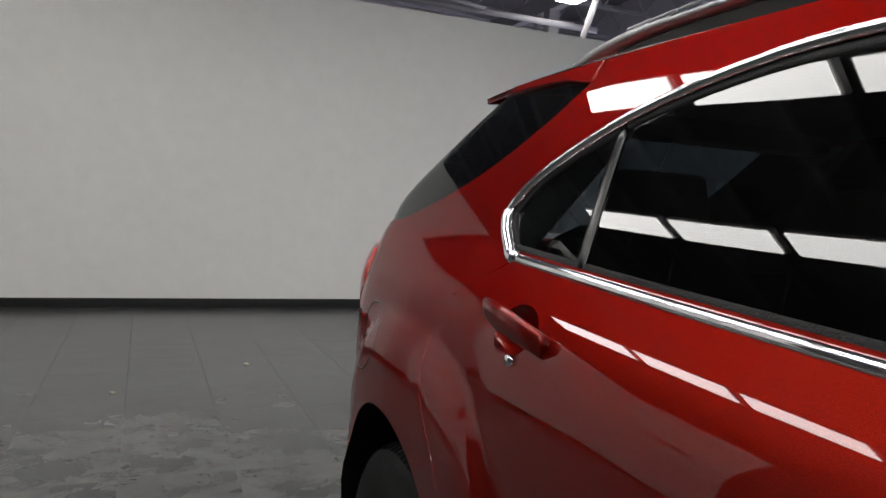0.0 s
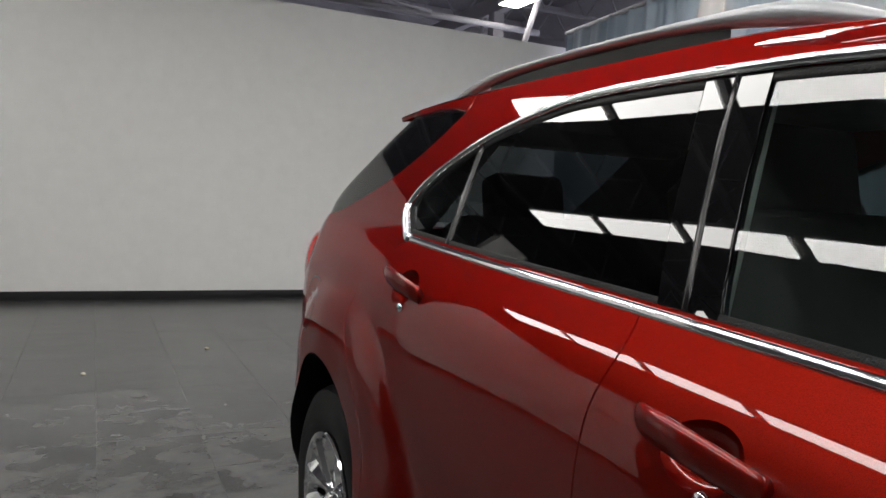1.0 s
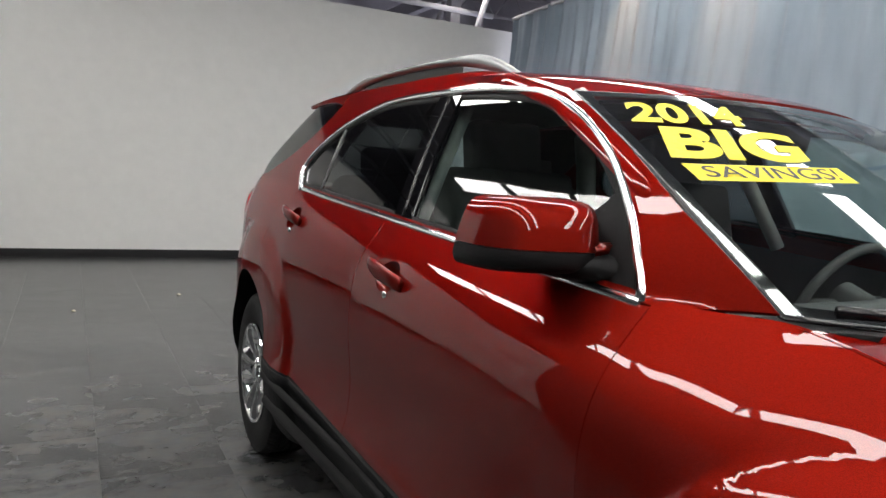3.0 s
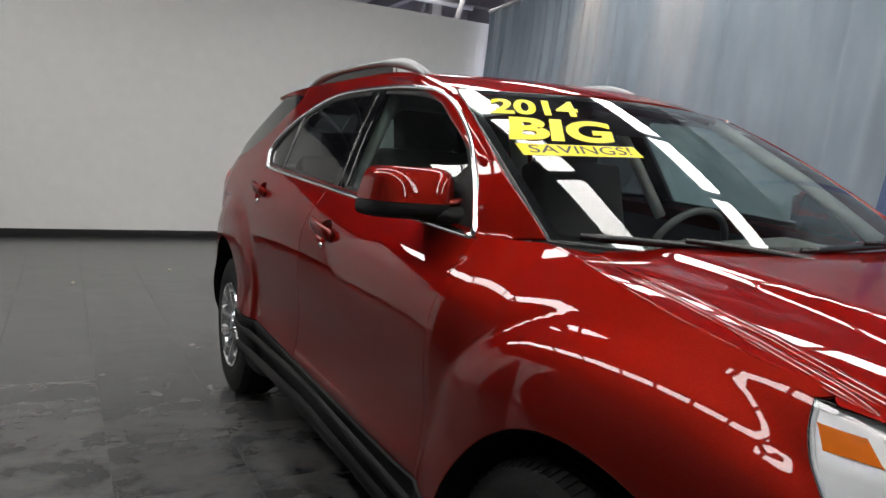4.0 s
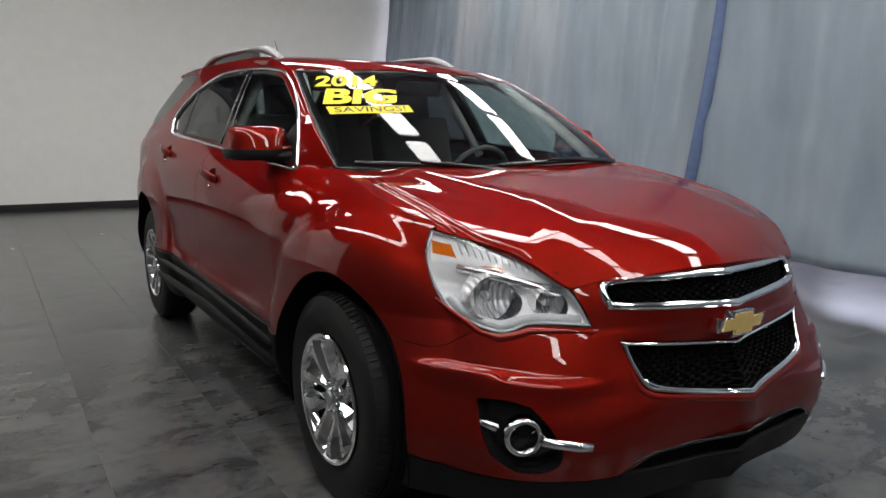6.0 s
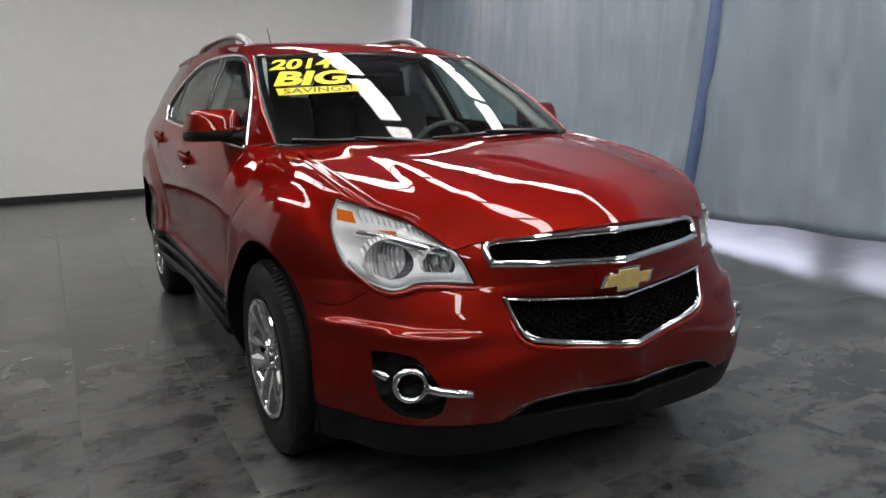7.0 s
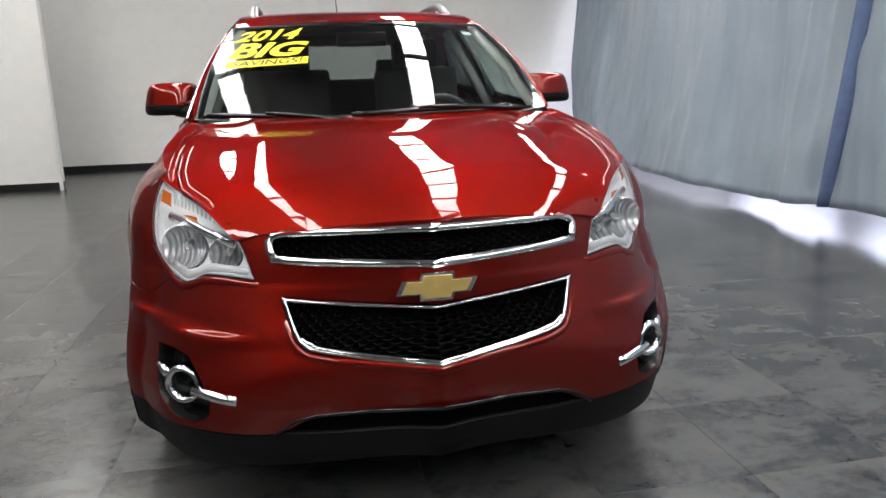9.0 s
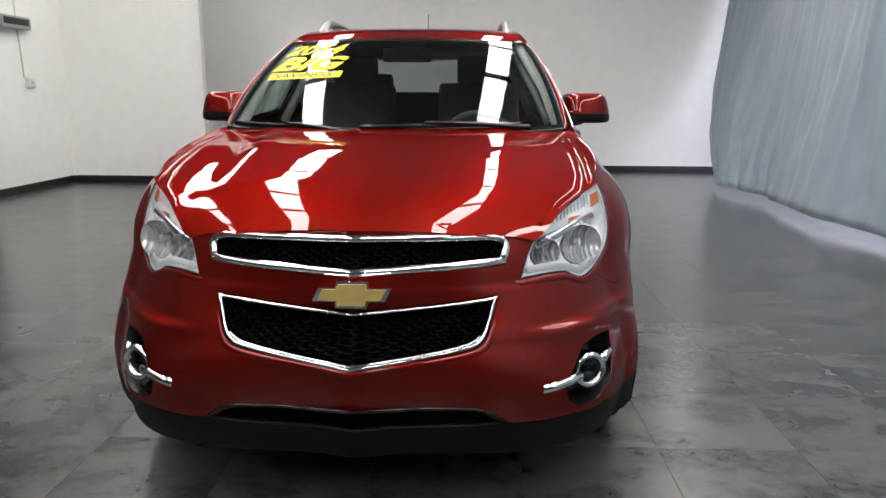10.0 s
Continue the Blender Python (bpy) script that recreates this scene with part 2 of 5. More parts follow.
def box_bm(bm, x0, x1, y0, y1, z0, z1, bevel=0.0):
    r = bmesh.ops.create_cube(bm, size=1.0)
    vs = r["verts"]
    bmesh.ops.scale(bm, vec=(x1 - x0, y1 - y0, z1 - z0), verts=vs)
    bmesh.ops.translate(bm, vec=((x0 + x1) / 2, (y0 + y1) / 2, (z0 + z1) / 2), verts=vs)
    if bevel:
        bmesh.ops.bevel(bm, geom=list({e for v in vs for e in v.link_edges}), offset=bevel, segments=2, affect="EDGES", profile=0.6)


def box(name, x0, x1, y0, y1, z0, z1, material, parent=None, bevel=0.004, label=""):
    bm = bmesh.new()
    box_bm(bm, x0, x1, y0, y1, z0, z1, bevel)
    return sharp(part(name, bm, material, parent, label))


def thing(name, label, category, group="", kind="", place=(0, 0, 0)):
    ob = new(name)
    ob.location = place
    ob.empty_display_size = 0.05
    return tagged(ob, label, category, group, kind)


def tube_bm(bm, pts, radius, seg=8, caps=True):
    """A round bar along points; radius may be a list."""
    pts = [Vector(p) for p in pts]
    rad = radius if isinstance(radius, (list, tuple)) else [radius] * len(pts)
    rings, side = [], None
    for i, p in enumerate(pts):
        d = (pts[min(i + 1, len(pts) - 1)] - pts[max(i - 1, 0)]).normalized()
        if side is None:
            side = d.orthogonal().normalized()
        side = (side - d * side.dot(d)).normalized()
        up = d.cross(side)
        rings.append([bm.verts.new(p + rad[i] * (math.cos(a) * side + math.sin(a) * up)) for a in (2 * math.pi * k / seg for k in range(seg))])
    for a, b in zip(rings, rings[1:]):
        for k in range(seg):
            bm.faces.new((a[k], a[(k + 1) % seg], b[(k + 1) % seg], b[k]))
    if caps:
        bm.faces.new(rings[0][::-1])
        bm.faces.new(rings[-1])


def lathe_bm(bm, profile, seg=48, axis="x", centre=(0, 0, 0)):
    """Turns (radius, along) pairs round an axis through centre."""
    rings = []
    for r, h in profile:
        ring = []
        for k in range(seg):
            a = 2 * math.pi * k / seg
            c, s = r * math.cos(a), r * math.sin(a)
            v = {"x": (h, c, s), "y": (c, h, s), "z": (c, s, h)}[axis]
            ring.append(bm.verts.new((v[0] + centre[0], v[1] + centre[1], v[2] + centre[2])))
        rings.append(ring)
    for a, b in zip(rings, rings[1:]):
        for k in range(seg):
            bm.faces.new((a[k], a[(k + 1) % seg], b[(k + 1) % seg], b[k]))
    bmesh.ops.recalc_face_normals(bm, faces=bm.faces[:])


def table(*pairs):
    """A smooth curve through (v, value) pairs, held flat outside them."""
    xs, ys = (np.array(c, float) for c in zip(*pairs))
    d = np.diff(ys) / np.diff(xs)
    m = np.r_[d[0], (d[:-1] + d[1:]) / 2, d[-1]]
    m[1:-1][d[:-1] * d[1:] <= 0] = 0

    def value(v):
        v = np.clip(np.asarray(v, float), xs[0], xs[-1])
        i = np.clip(np.searchsorted(xs, v) - 1, 0, len(xs) - 2)
        h = xs[i + 1] - xs[i]
        t = (v - xs[i]) / h
        return ys[i] * (1 + 2 * t) * (1 - t) ** 2 + m[i] * h * t * (1 - t) ** 2 + ys[i + 1] * t * t * (3 - 2 * t) + m[i + 1] * h * t * t * (t - 1)
    return value


# ---- the car's surfaces ----
# The car stands on the floor with its nose to -y, its badge at y = 0; x = 0 is its middle.
AXLE_F, AXLE_R, HUB = 0.925, 3.782, 0.358
A1, A2, A3, YS = 1.35, 4.60, 5.50, 0.95
YF = table((0.20, 0.01), (0.27, -0.022), (0.34, -0.044), (0.42, -0.058), (0.48, -0.063), (0.54, -0.060), (0.60, -0.038), (0.67, 0.004), (0.73, 0.012), (0.79, 0.018), (0.84, 0.035), (0.88, 0.062), (0.93, 0.11), (0.98, 0.17), (1.05, 0.27), (1.2, 0.5))
YR = table((0.25, 4.66), (0.45, 4.73), (0.70, 4.74), (0.95, 4.73), (1.10, 4.70), (1.22, 4.63), (1.30, 4.52), (1.45, 4.28), (1.60, 4.05), (1.70, 3.90))
REAR = table((1.0, 0.66), (1.15, 0.63), (1.30, 0.32), (1.45, 0.26), (1.7, 0.24))
ZT = table((0.0, 1.02), (0.5, 1.03), (0.8, 1.06), (1.2, 1.12), (1.48, 1.117), (2.0, 1.143), (2.5, 1.172), (3.0, 1.195), (3.45, 1.222), (4.0, 1.245), (4.7, 1.26))
XT = table((0.0, 0.83), (0.5, 0.805), (0.8, 0.77), (1.2, 0.728), (1.34, 0.758), (1.48, 0.785), (2.0, 0.805), (3.4, 0.815), (4.0, 0.80), (4.7, 0.76))
NOSE_SIDE = table((0.50, 0.0), (0.54, 0.003), (0.60, -0.012), (0.67, -0.036), (0.73, -0.022), (0.79, -0.006), (0.84, 0.0))
LOW_TUCK = table((0.2, 0.10), (0.30, 0.055), (0.40, 0.020), (0.52, 0.004), (0.60, 0.0))


def half(y, z):
    """Half the car's width at a place along it and a height."""
    zt, xt = ZT(y), XT(y)
    c = 0.05 + 0.03 * np.clip((1.35 - y) / 0.5, 0, 1)
    wide = 0.925 - 0.038 * np.clip((1.40 - y) / 0.35, 0, 1) - 0.012 * np.clip((y - 3.25) / 0.3, 0, 1) - 0.022 * np.clip((y - 3.75) / 0.45, 0, 1)
    wide = np.maximum(wide, xt + 0.01)
    s0 = c * np.log(np.exp((wide - xt) / c) - 1)
    low = wide - c * np.log1p(np.exp((s0 - np.maximum(zt - z, 0)) / c)) - LOW_TUCK(z) * np.clip((y - 0.7) / 0.6, 0.25, 1) - 0.014 * np.exp(-((z - 0.68) / 0.11) ** 2) + 0.014 * np.exp(-((z - 0.525) / 0.035) ** 2) * np.clip((y - 1.36) / 0.2, 0, 1) * np.clip((3.4 - y) / 0.2, 0, 1)
    # proud wheel arches: a crisp outer edge, then a broad roll to the lip
    for yw, ry, rz, ay, az, step, edge, flare in ((0.86, 0.46, 0.465, 0.56, 0.645, 0.042, 0.055, 0.004), (AXLE_R - 0.035, 0.435, 0.485, 0.68, 0.69, 0.042, 0.050, 0.002)):
        r = np.sqrt(((y - yw) / ry) ** 2 + ((z - HUB) / rz) ** 2)
        arch = (np.abs((y - yw) / np.where(y > 3.0, np.where(y > yw, 0.50, ay), ay)) ** 2.4 + np.abs(np.maximum(z - HUB, 0) / az) ** 2.4) ** (1 / 2.4)
        low = low + flare * np.exp(-((r - 0.95) / 0.13) ** 2) + step * (1 - np.exp(-0.006 * np.log1p(np.exp(np.clip((1 - arch) * 0.62 / 0.006, -40, 40))) / edge)) * np.clip((zt - z) / 0.06, 0, 1)
    h = np.clip(z - zt, 0, 1)
    return np.where(z <= zt, low, xt - 0.42 * h - 0.25 * h * h)


def body(p):
    """The skin of the car's flanks, nose and tail: p holds rows of (way round from the nose, height)."""
    p = np.asarray(p, float)
    a, z, sg = np.abs(p[:, 0]), p[:, 1], np.where(p[:, 0] < 0, -1.0, 1.0)
    yf, ye, n = YF(z) + NOSE_SIDE(z) * np.sin(np.clip((a - 0.10) / 0.42, 0, 1) * np.pi / 2) ** 2, YR(z) - REAR(z), 2 / (2.3 + 0.5 * np.clip((0.74 - z) / 0.16, 0, 1) + 0.7 * np.clip((0.58 - z) / 0.15, 0, 1))
    th, ph = np.clip(a / A1, 0, 1) * np.pi / 2, np.clip((a - A2) / (A3 - A2), 0, 1) * np.pi / 2
    cos_t, sin_p, cos_p = np.abs(np.cos(th)), np.abs(np.sin(ph)), np.abs(np.cos(ph))
    y = np.where(a < A1, yf + (YS - yf) * (1 - cos_t ** n), np.where(a < A2, YS + (a - A1) / (A2 - A1) * (ye - YS), ye + REAR(z) * sin_p ** 0.9))
    k = np.where(a < A1, np.sin(th) ** n, np.where(a < A2, 1.0, cos_p ** 0.85))
    x = half(y, z) * k
    # the nose comes to a slight prow; a soft crease runs over each fog lamp
    y = y + np.where(a < A1, (0.026 + 0.02 * np.clip((0.72 - z) / 0.15, 0, 1)) * (1 - np.exp(-x / 0.10)) * np.clip((1.0 - z) / 0.1, 0, 1) * np.clip((A1 - a) / 0.5, 0, 1), 0)
    dz = z - 0.605 - 0.045 * (a - 0.6)
    ridge = 0.020 * np.where(dz > 0, np.exp(-(dz / 0.011) ** 2), np.exp(-(dz / 0.06) ** 2)) * np.clip((a - 0.36) / 0.16, 0, 1) * np.clip((1.0 - a) / 0.14, 0, 1)
    ridge = ridge - 0.004 * np.clip((0.62 - z) / 0.12, 0, 1) * np.clip((z - 0.34) / 0.12, 0, 1) * np.clip((a - 0.62) / 0.2, 0, 1) * np.clip((1.30 - a) / 0.25, 0, 1)
    return np.stack([sg * (x + ridge * np.sin(th) * (a < A1)), y - ridge * np.cos(th) * (a < A1), z], 1)


def at(kind, v, z):
    """The chart place on the flank with that x or y at that height."""
    lo, hi = 0.0, A1 if kind == "x" else A3
    for _ in range(34):
        mid = (lo + hi) / 2
        if body([(mid, z)])[0][0 if kind == "x" else 1] < v:
            lo = mid
        else:
            hi = mid
    return (lo, z)


HC = table((0.0, 0.84), (0.06, 0.883), (0.10, 0.917), (0.16, 0.951), (0.25, 0.984), (0.5, 1.041), (0.75, 1.079), (1.0, 1.106), (1.25, 1.128))
XE = table((0.0, 0.40), (0.12, 0.46), (0.25, 0.58), (0.5, 0.70), (0.8, 0.755), (1.2, 0.715), (1.3, 0.71))
HE = table((0.0, 0.835), (0.12, 0.899), (0.25, 0.951), (0.5, 1.011), (0.8, 1.056), (1.2, 1.118), (1.3, 1.12))


def bonnet(p):
    """The bonnet and the fenders' tops: rows of (x, y)."""
    p = np.asarray(p, float)
    x, y = p[:, 0], p[:, 1]
    reach = 0.42 + 0.38 * np.clip((np.abs(x) - 0.36) / 0.16, 0, 1)
    yy = y - 0.42 * x * x * np.clip(1 - (y - 0.06) / reach, 0, 1)
    s = np.abs(x) / XE(y)
    z = HC(yy) - (HC(y) - HE(y)) * np.clip(s, 0, 1.3) ** 4
    rise = 1 / (1 + np.exp((np.abs(x) - 0.425 - 0.08 * y) / 0.022))
    z = z + 0.017 * rise * np.clip((y - 0.08) / 0.55, 0, 1)
    z = z - 0.05 * (np.sqrt(x * x + 4e-5) - 0.006) * np.clip((y - 0.05) / 0.06, 0, 1) * np.clip((0.30 - y) / 0.18, 0, 1)
    return np.stack([x, y, z], 1)


def shield_half(b):
    return 0.722 - 0.058 * b - 0.064 * b * b


def shield(p):
    """The windshield: rows of (x, 0 at its foot to 1 at its top)."""
    p = np.asarray(p, float)
    x, b = p[:, 0], p[:, 1]
    s2 = np.clip(np.abs(x) / shield_half(b), 0, 1.2) ** 2
    y = (1.02 + 0.20 * s2) * (1 - b) + (1.83 + 0.125 * s2) * b
    z = (1.105 + 0.013 * s2) * (1 - b) + (1.532 - 0.008 * s2) * b + 0.022 * 4 * b * (1 - b)
    return np.stack([x, y, z], 1)


ZC = table((1.70, 1.48), (1.83, 1.537), (2.0, 1.583), (2.4, 1.627), (2.9, 1.658), (3.4, 1.662), (3.8, 1.645), (4.05, 1.615))
ZE = table((1.70, 1.43), (1.95, 1.527), (2.25, 1.59), (2.6, 1.622), (3.2, 1.622), (3.96, 1.594), (4.1, 1.57))


def roof_shape(p):
    p = np.asarray(p, float)
    x, y = p[:, 0], p[:, 1]
    xe = half(np.maximum(y, 1.9), ZE(np.maximum(y, 1.9)))
    z = ZC(y - 0.12 * (x / 0.6) ** 2 * np.clip((2.3 - y) / 0.4, 0, 1)) - np.maximum(ZC(y) - ZE(y), 0.0) * (np.abs(x) / xe) ** 3.2
    return np.stack([x, y, z], 1)


def normals_of(fmap, p):
    p = np.asarray(p, float)
    e = 2e-3
    du = fmap(p + (e, 0)) - fmap(p - (e, 0))
    dv = fmap(p + (0, e)) - fmap(p - (0, e))
    n = np.cross(du, dv)
    return n / np.maximum(np.linalg.norm(n, axis=1, keepdims=True), 1e-12)


def sunk(fmap, depth):
    """The same surface, moved inwards."""
    return lambda p: fmap(p) - depth * normals_of(fmap, p)


def smooth_line(pts, step=0.02):
    """A Catmull-Rom curve through chart points, closely sampled."""
    pts = [np.array(p, float) for p in pts]
    if len(pts) == 2:
        n = max(2, int(np.linalg.norm(pts[1] - pts[0]) / step))
        return [pts[0] + (pts[1] - pts[0]) * i / n for i in range(n + 1)]
    ext, out = [2 * pts[0] - pts[1]] + pts + [2 * pts[-1] - pts[-2]], []
    for i in range(1, len(ext) - 2):
        a, b, c, d = ext[i - 1:i + 3]
        n = max(2, int(np.linalg.norm(c - b) / step))
        for k in range(n):
            t = k / n
            out.append(0.5 * (2 * b + (c - a) * t + (2 * a - 5 * b + 4 * c - d) * t * t + (3 * b - a - 3 * c + d) * t ** 3))
    return out + [pts[-1]]


def outline_of(*curves, step=0.02):
    """A closed outline from curves joined end to end, with corners where they meet."""
    out = []
    for c in curves:
        for q in smooth_line(c, step):
            if not out or np.linalg.norm(q - out[-1]) > 1e-4:
                out.append(q)
    if np.linalg.norm(out[0] - out[-1]) < 1e-4:
        out.pop()
    return np.array(out)


def inset(poly, d):
    """The outline drawn in by d."""
    area = np.sum(poly[:, 0] * np.roll(poly[:, 1], -1) - np.roll(poly[:, 0], -1) * poly[:, 1])
    t = np.roll(poly, -1, 0) - np.roll(poly, 1, 0)
    n = np.stack([-t[:, 1], t[:, 0]], 1) / np.maximum(np.linalg.norm(t, axis=1, keepdims=True), 1e-9)
    return poly + n * d * np.sign(area)


def within_poly(pts, poly):
    x, y = pts[:, 0][:, None], pts[:, 1][:, None]
    x0, y0 = poly[:, 0], poly[:, 1]
    x1, y1 = np.roll(x0, -1), np.roll(y0, -1)
    cross = ((y0 > y) != (y1 > y)) & (x < (x1 - x0) * (y - y0) / np.where(y1 == y0, 1e-12, y1 - y0) + x0)
    return cross.sum(1) % 2 == 1


def clear_of(pts, poly, d):
    gap = np.linalg.norm(pts[:, None] - poly[None], axis=2).min(1)
    return gap > d


def panel(name, fmap, poly, material, parent, holes=(), step=0.03, thick=0.014, label="", gap=0.0022):
    """A curved sheet over an outline on a surface, with returned edges all round."""
    loops = [inset(np.asarray(poly), gap)] + [inset(np.asarray(h), -gap) for h in holes]
    lo, hi = loops[0].min(0), loops[0].max(0)
    gx, gy = np.meshgrid(np.arange(lo[0] + step / 2, hi[0], step), np.arange(lo[1] + step / 2, hi[1], step))
    grid = np.stack([gx.ravel(), gy.ravel()], 1)
    keep = within_poly(grid, loops[0])
    for h in loops[1:]:
        keep &= ~within_poly(grid, h)
    grid = grid[keep]
    for q in loops:
        if len(grid):
            grid = grid[clear_of(grid, q, step * 0.45)]
    pts, edges, n = [], [], 0
    for q in loops:
        pts.append(q)
        edges += [(n + i, n + (i + 1) % len(q)) for i in range(len(q))]
        n += len(q)
    allp = np.concatenate(pts + [grid])
    vs, es, fs, ov, oe, of = delaunay_2d_cdt([Vector(q) for q in allp], edges, [], 0, 1e-6)
    vs = np.array([tuple(v) for v in vs])
    tri = np.array([t for t in fs if len(t) == 3])
    mid = vs[tri].mean(1)
    ok = within_poly(mid, loops[0])
    for h in loops[1:]:
        ok &= ~within_poly(mid, h)
    tri = tri[ok]
    a, b, c = (vs[tri[:, i]] for i in range(3))
    turn = (b[:, 0] - a[:, 0]) * (c[:, 1] - a[:, 1]) - (c[:, 0] - a[:, 0]) * (b[:, 1] - a[:, 1])
    tri[turn < 0] = tri[turn < 0][:, ::-1]
    place, normal = fmap(vs), normals_of(fmap, vs)
    verts, nors, faces = [place], [normal], [tuple(int(i) for i in t) for t in tri]
    n = len(vs)
    if thick:
        for q in loops:
            top, nn = fmap(q), normals_of(fmap, q)
            t = np.roll(top, -1, 0) - np.roll(top, 1, 0)
            side = np.cross(t, nn)
            side /= np.maximum(np.linalg.norm(side, axis=1, keepdims=True), 1e-9)
            area = np.sum(q[:, 0] * np.roll(q[:, 1], -1) - np.roll(q[:, 0], -1) * q[:, 1])
            outward = side * (1 if (area > 0) == (q is loops[0]) else -1)
            verts += [top, top - thick * nn]
            nors += [(outward + 0.6 * nn), outward]
            m = len(q)
            order = (area > 0) == (q is loops[0])
            if q is not loops[0]:
                order = area < 0
            for i in range(m):
                j = (i + 1) % m
                f = (n + i, n + m + i, n + m + j, n + j)
                faces.append(f if order else f[::-1])
            n += 2 * m
    me = bpy.data.meshes.new(name)
    me.from_pydata(np.concatenate(verts).tolist(), [], faces)
    nors = np.concatenate(nors)
    nors /= np.maximum(np.linalg.norm(nors, axis=1, keepdims=True), 1e-9)
    me.validate()
    ob = part_mesh(name, me, material, parent, label)
    me.normals_split_custom_set_from_vertices([tuple(v) for v in nors[:len(me.vertices)]])
    return ob


def ribbon(name, fmap, pts, width, height, material, parent, closed=False, seg=6, sink=0.003, label="", step=0.02, fade=0.0):
    """A rounded moulding laid along chart points on a surface; with fade it thins out towards both ends."""
    p = np.array(smooth_line(pts, step)) if not isinstance(pts, np.ndarray) else pts
    place, nn = fmap(p), normals_of(fmap, p)
    t = np.roll(place, -1, 0) - np.roll(place, 1, 0)
    if not closed:
        t[0], t[-1] = place[1] - place[0], place[-1] - place[-2]
    side = np.cross(nn, t)
    side /= np.maximum(np.linalg.norm(side, axis=1, keepdims=True), 1e-9)
    bm = bmesh.new()
    rings = []
    for i, (c, s, u) in enumerate(zip(place, side, nn)):
        ring, f = [], i / (len(place) - 1)
        full = min(1.0, min(f, 1 - f) / fade + 0.02) if fade else 1.0
        for k in range(seg + 1):
            f = math.pi * k / seg
            ring.append(bm.verts.new(c + s * (width / 2 * (0.4 + 0.6 * full) * math.cos(f)) + u * (height * full * math.sin(f) - sink)))
        rings.append(ring)
    pairs = list(zip(rings, rings[1:])) + ([(rings[-1], rings[0])] if closed else [])
    for a, b in pairs:
        for k in range(seg):
            bm.faces.new((a[k], b[k], b[k + 1], a[k + 1]))
    if not closed:
        bm.faces.new(rings[0])
        bm.faces.new(rings[-1][::-1])
    bmesh.ops.recalc_face_normals(bm, faces=bm.faces[:])
    return part(name, bm, material, parent, label)


def ellipse_arc(yw, ry, rz, a0, a1, n=26):
    """Chart points along a wheel opening, from angle a0 to a1 (degrees, 0 ahead, 90 up)."""
    out = []
    for i in range(n + 1):
        f = radians(a0 + (a1 - a0) * i / n)
        out.append(at("y", yw - ry * math.cos(f), HUB + rz * math.sin(f)))
    return out


def mirrored(pts, sg):
    return np.asarray(pts, float) * (sg, 1)


# ---- the car ----
car = thing("car", "red compact SUV parked on the dark tiled floor", "car", place=(0, 0, 0))
X, Y = (lambda x, z: at("x", x, z)), (lambda y, z: at("y", y, z))


def fender_edge(y):
    """Where the bonnet's surface meets the flank: x and z at y."""
    z = float(HE(y))
    for _ in range(40):
        x = body([at("y", y, z)])[0][0]
        z = 0.6 * z + 0.4 * float(bonnet([(x, y)])[0][2])
    return float(x), z


EDGE = {y: fender_edge(y) for y in (0.51, 0.58, 0.65, 0.8, 0.95, 1.1, 1.2)}

BELT = [Y(1.455, 1.108), Y(1.7, 1.122), Y(2.0, 1.14), Y(2.5, 1.168), Y(3.0, 1.192), Y(3.40, 1.216)]
TAILEDGE = [Y(3.40, 1.216), Y(3.430, 1.222), Y(3.448, 1.236), Y(3.505, 1.285), Y(3.510, 1.303)]
TOPLINE = [Y(3.510, 1.303), Y(3.425, 1.395), Y(3.27, 1.475), Y(3.06, 1.535), Y(2.85, 1.558), Y(2.42, 1.555), Y(2.12, 1.532), Y(1.97, 1.50), Y(1.82, 1.44), Y(1.67, 1.352), Y(1.57, 1.262), Y(1.50, 1.175), Y(1.455, 1.108)]
DLO = outline_of(BELT, TAILEDGE, TOPLINE)
ARCH_F = (0.86, 0.447, 0.452)
ARCH_R = (AXLE_R - 0.035, 0.422, 0.482)

HL_IN = [X(0.465, 0.745), X(0.486, 0.812), X(0.518, 0.872), X(0.566, 0.924), X(0.635, 0.957), X(0.735, 0.983)]
HL_OUT = [X(0.735, 0.983), X(0.757, 0.94), X(0.770, 0.88), X(0.766, 0.81), X(0.738, 0.754), X(0.70, 0.728)]
HL_LOW = [X(0.70, 0.728), X(0.668, 0.719), X(0.637, 0.728), X(0.603, 0.744), X(0.54, 0.748), X(0.465, 0.745)]
HEADLIGHT = outline_of(HL_IN, HL_OUT, HL_LOW, step=0.012)

UG_HALF = [(0.0, 0.880), (0.22, 0.878), (0.385, 0.874), (0.424, 0.855), (0.430, 0.83), (0.418, 0.795), (0.40, 0.789), (0.20, 0.780), (0.0, 0.771)]
LG_HALF = [(0.0, 0.673), (0.20, 0.686), (0.398, 0.706), (0.385, 0.655), (0.362, 0.592), (0.335, 0.572), (0.18, 0.545), (0.0, 0.526)]


def both_sides(half_pts, sharp_at=()):
    """A closed outline from one half's (x, z) points, mirrored over the car's middle."""
    one = [X(x, z) if x > 0 else (0.0, z) for x, z in half_pts]
    two = [(-a, z) for a, z in one[::-1]]
    cuts = [0, *sharp_at, len(one) - 1]
    curves = [one[i:j + 1] for i, j in zip(cuts, cuts[1:])]
    m = len(one) - 1
    cuts2 = sorted(m - c for c in cuts)
    curves += [two[i:j + 1] for i, j in zip(cuts2, cuts2[1:])]
    return outline_of(*curves, step=0.015)


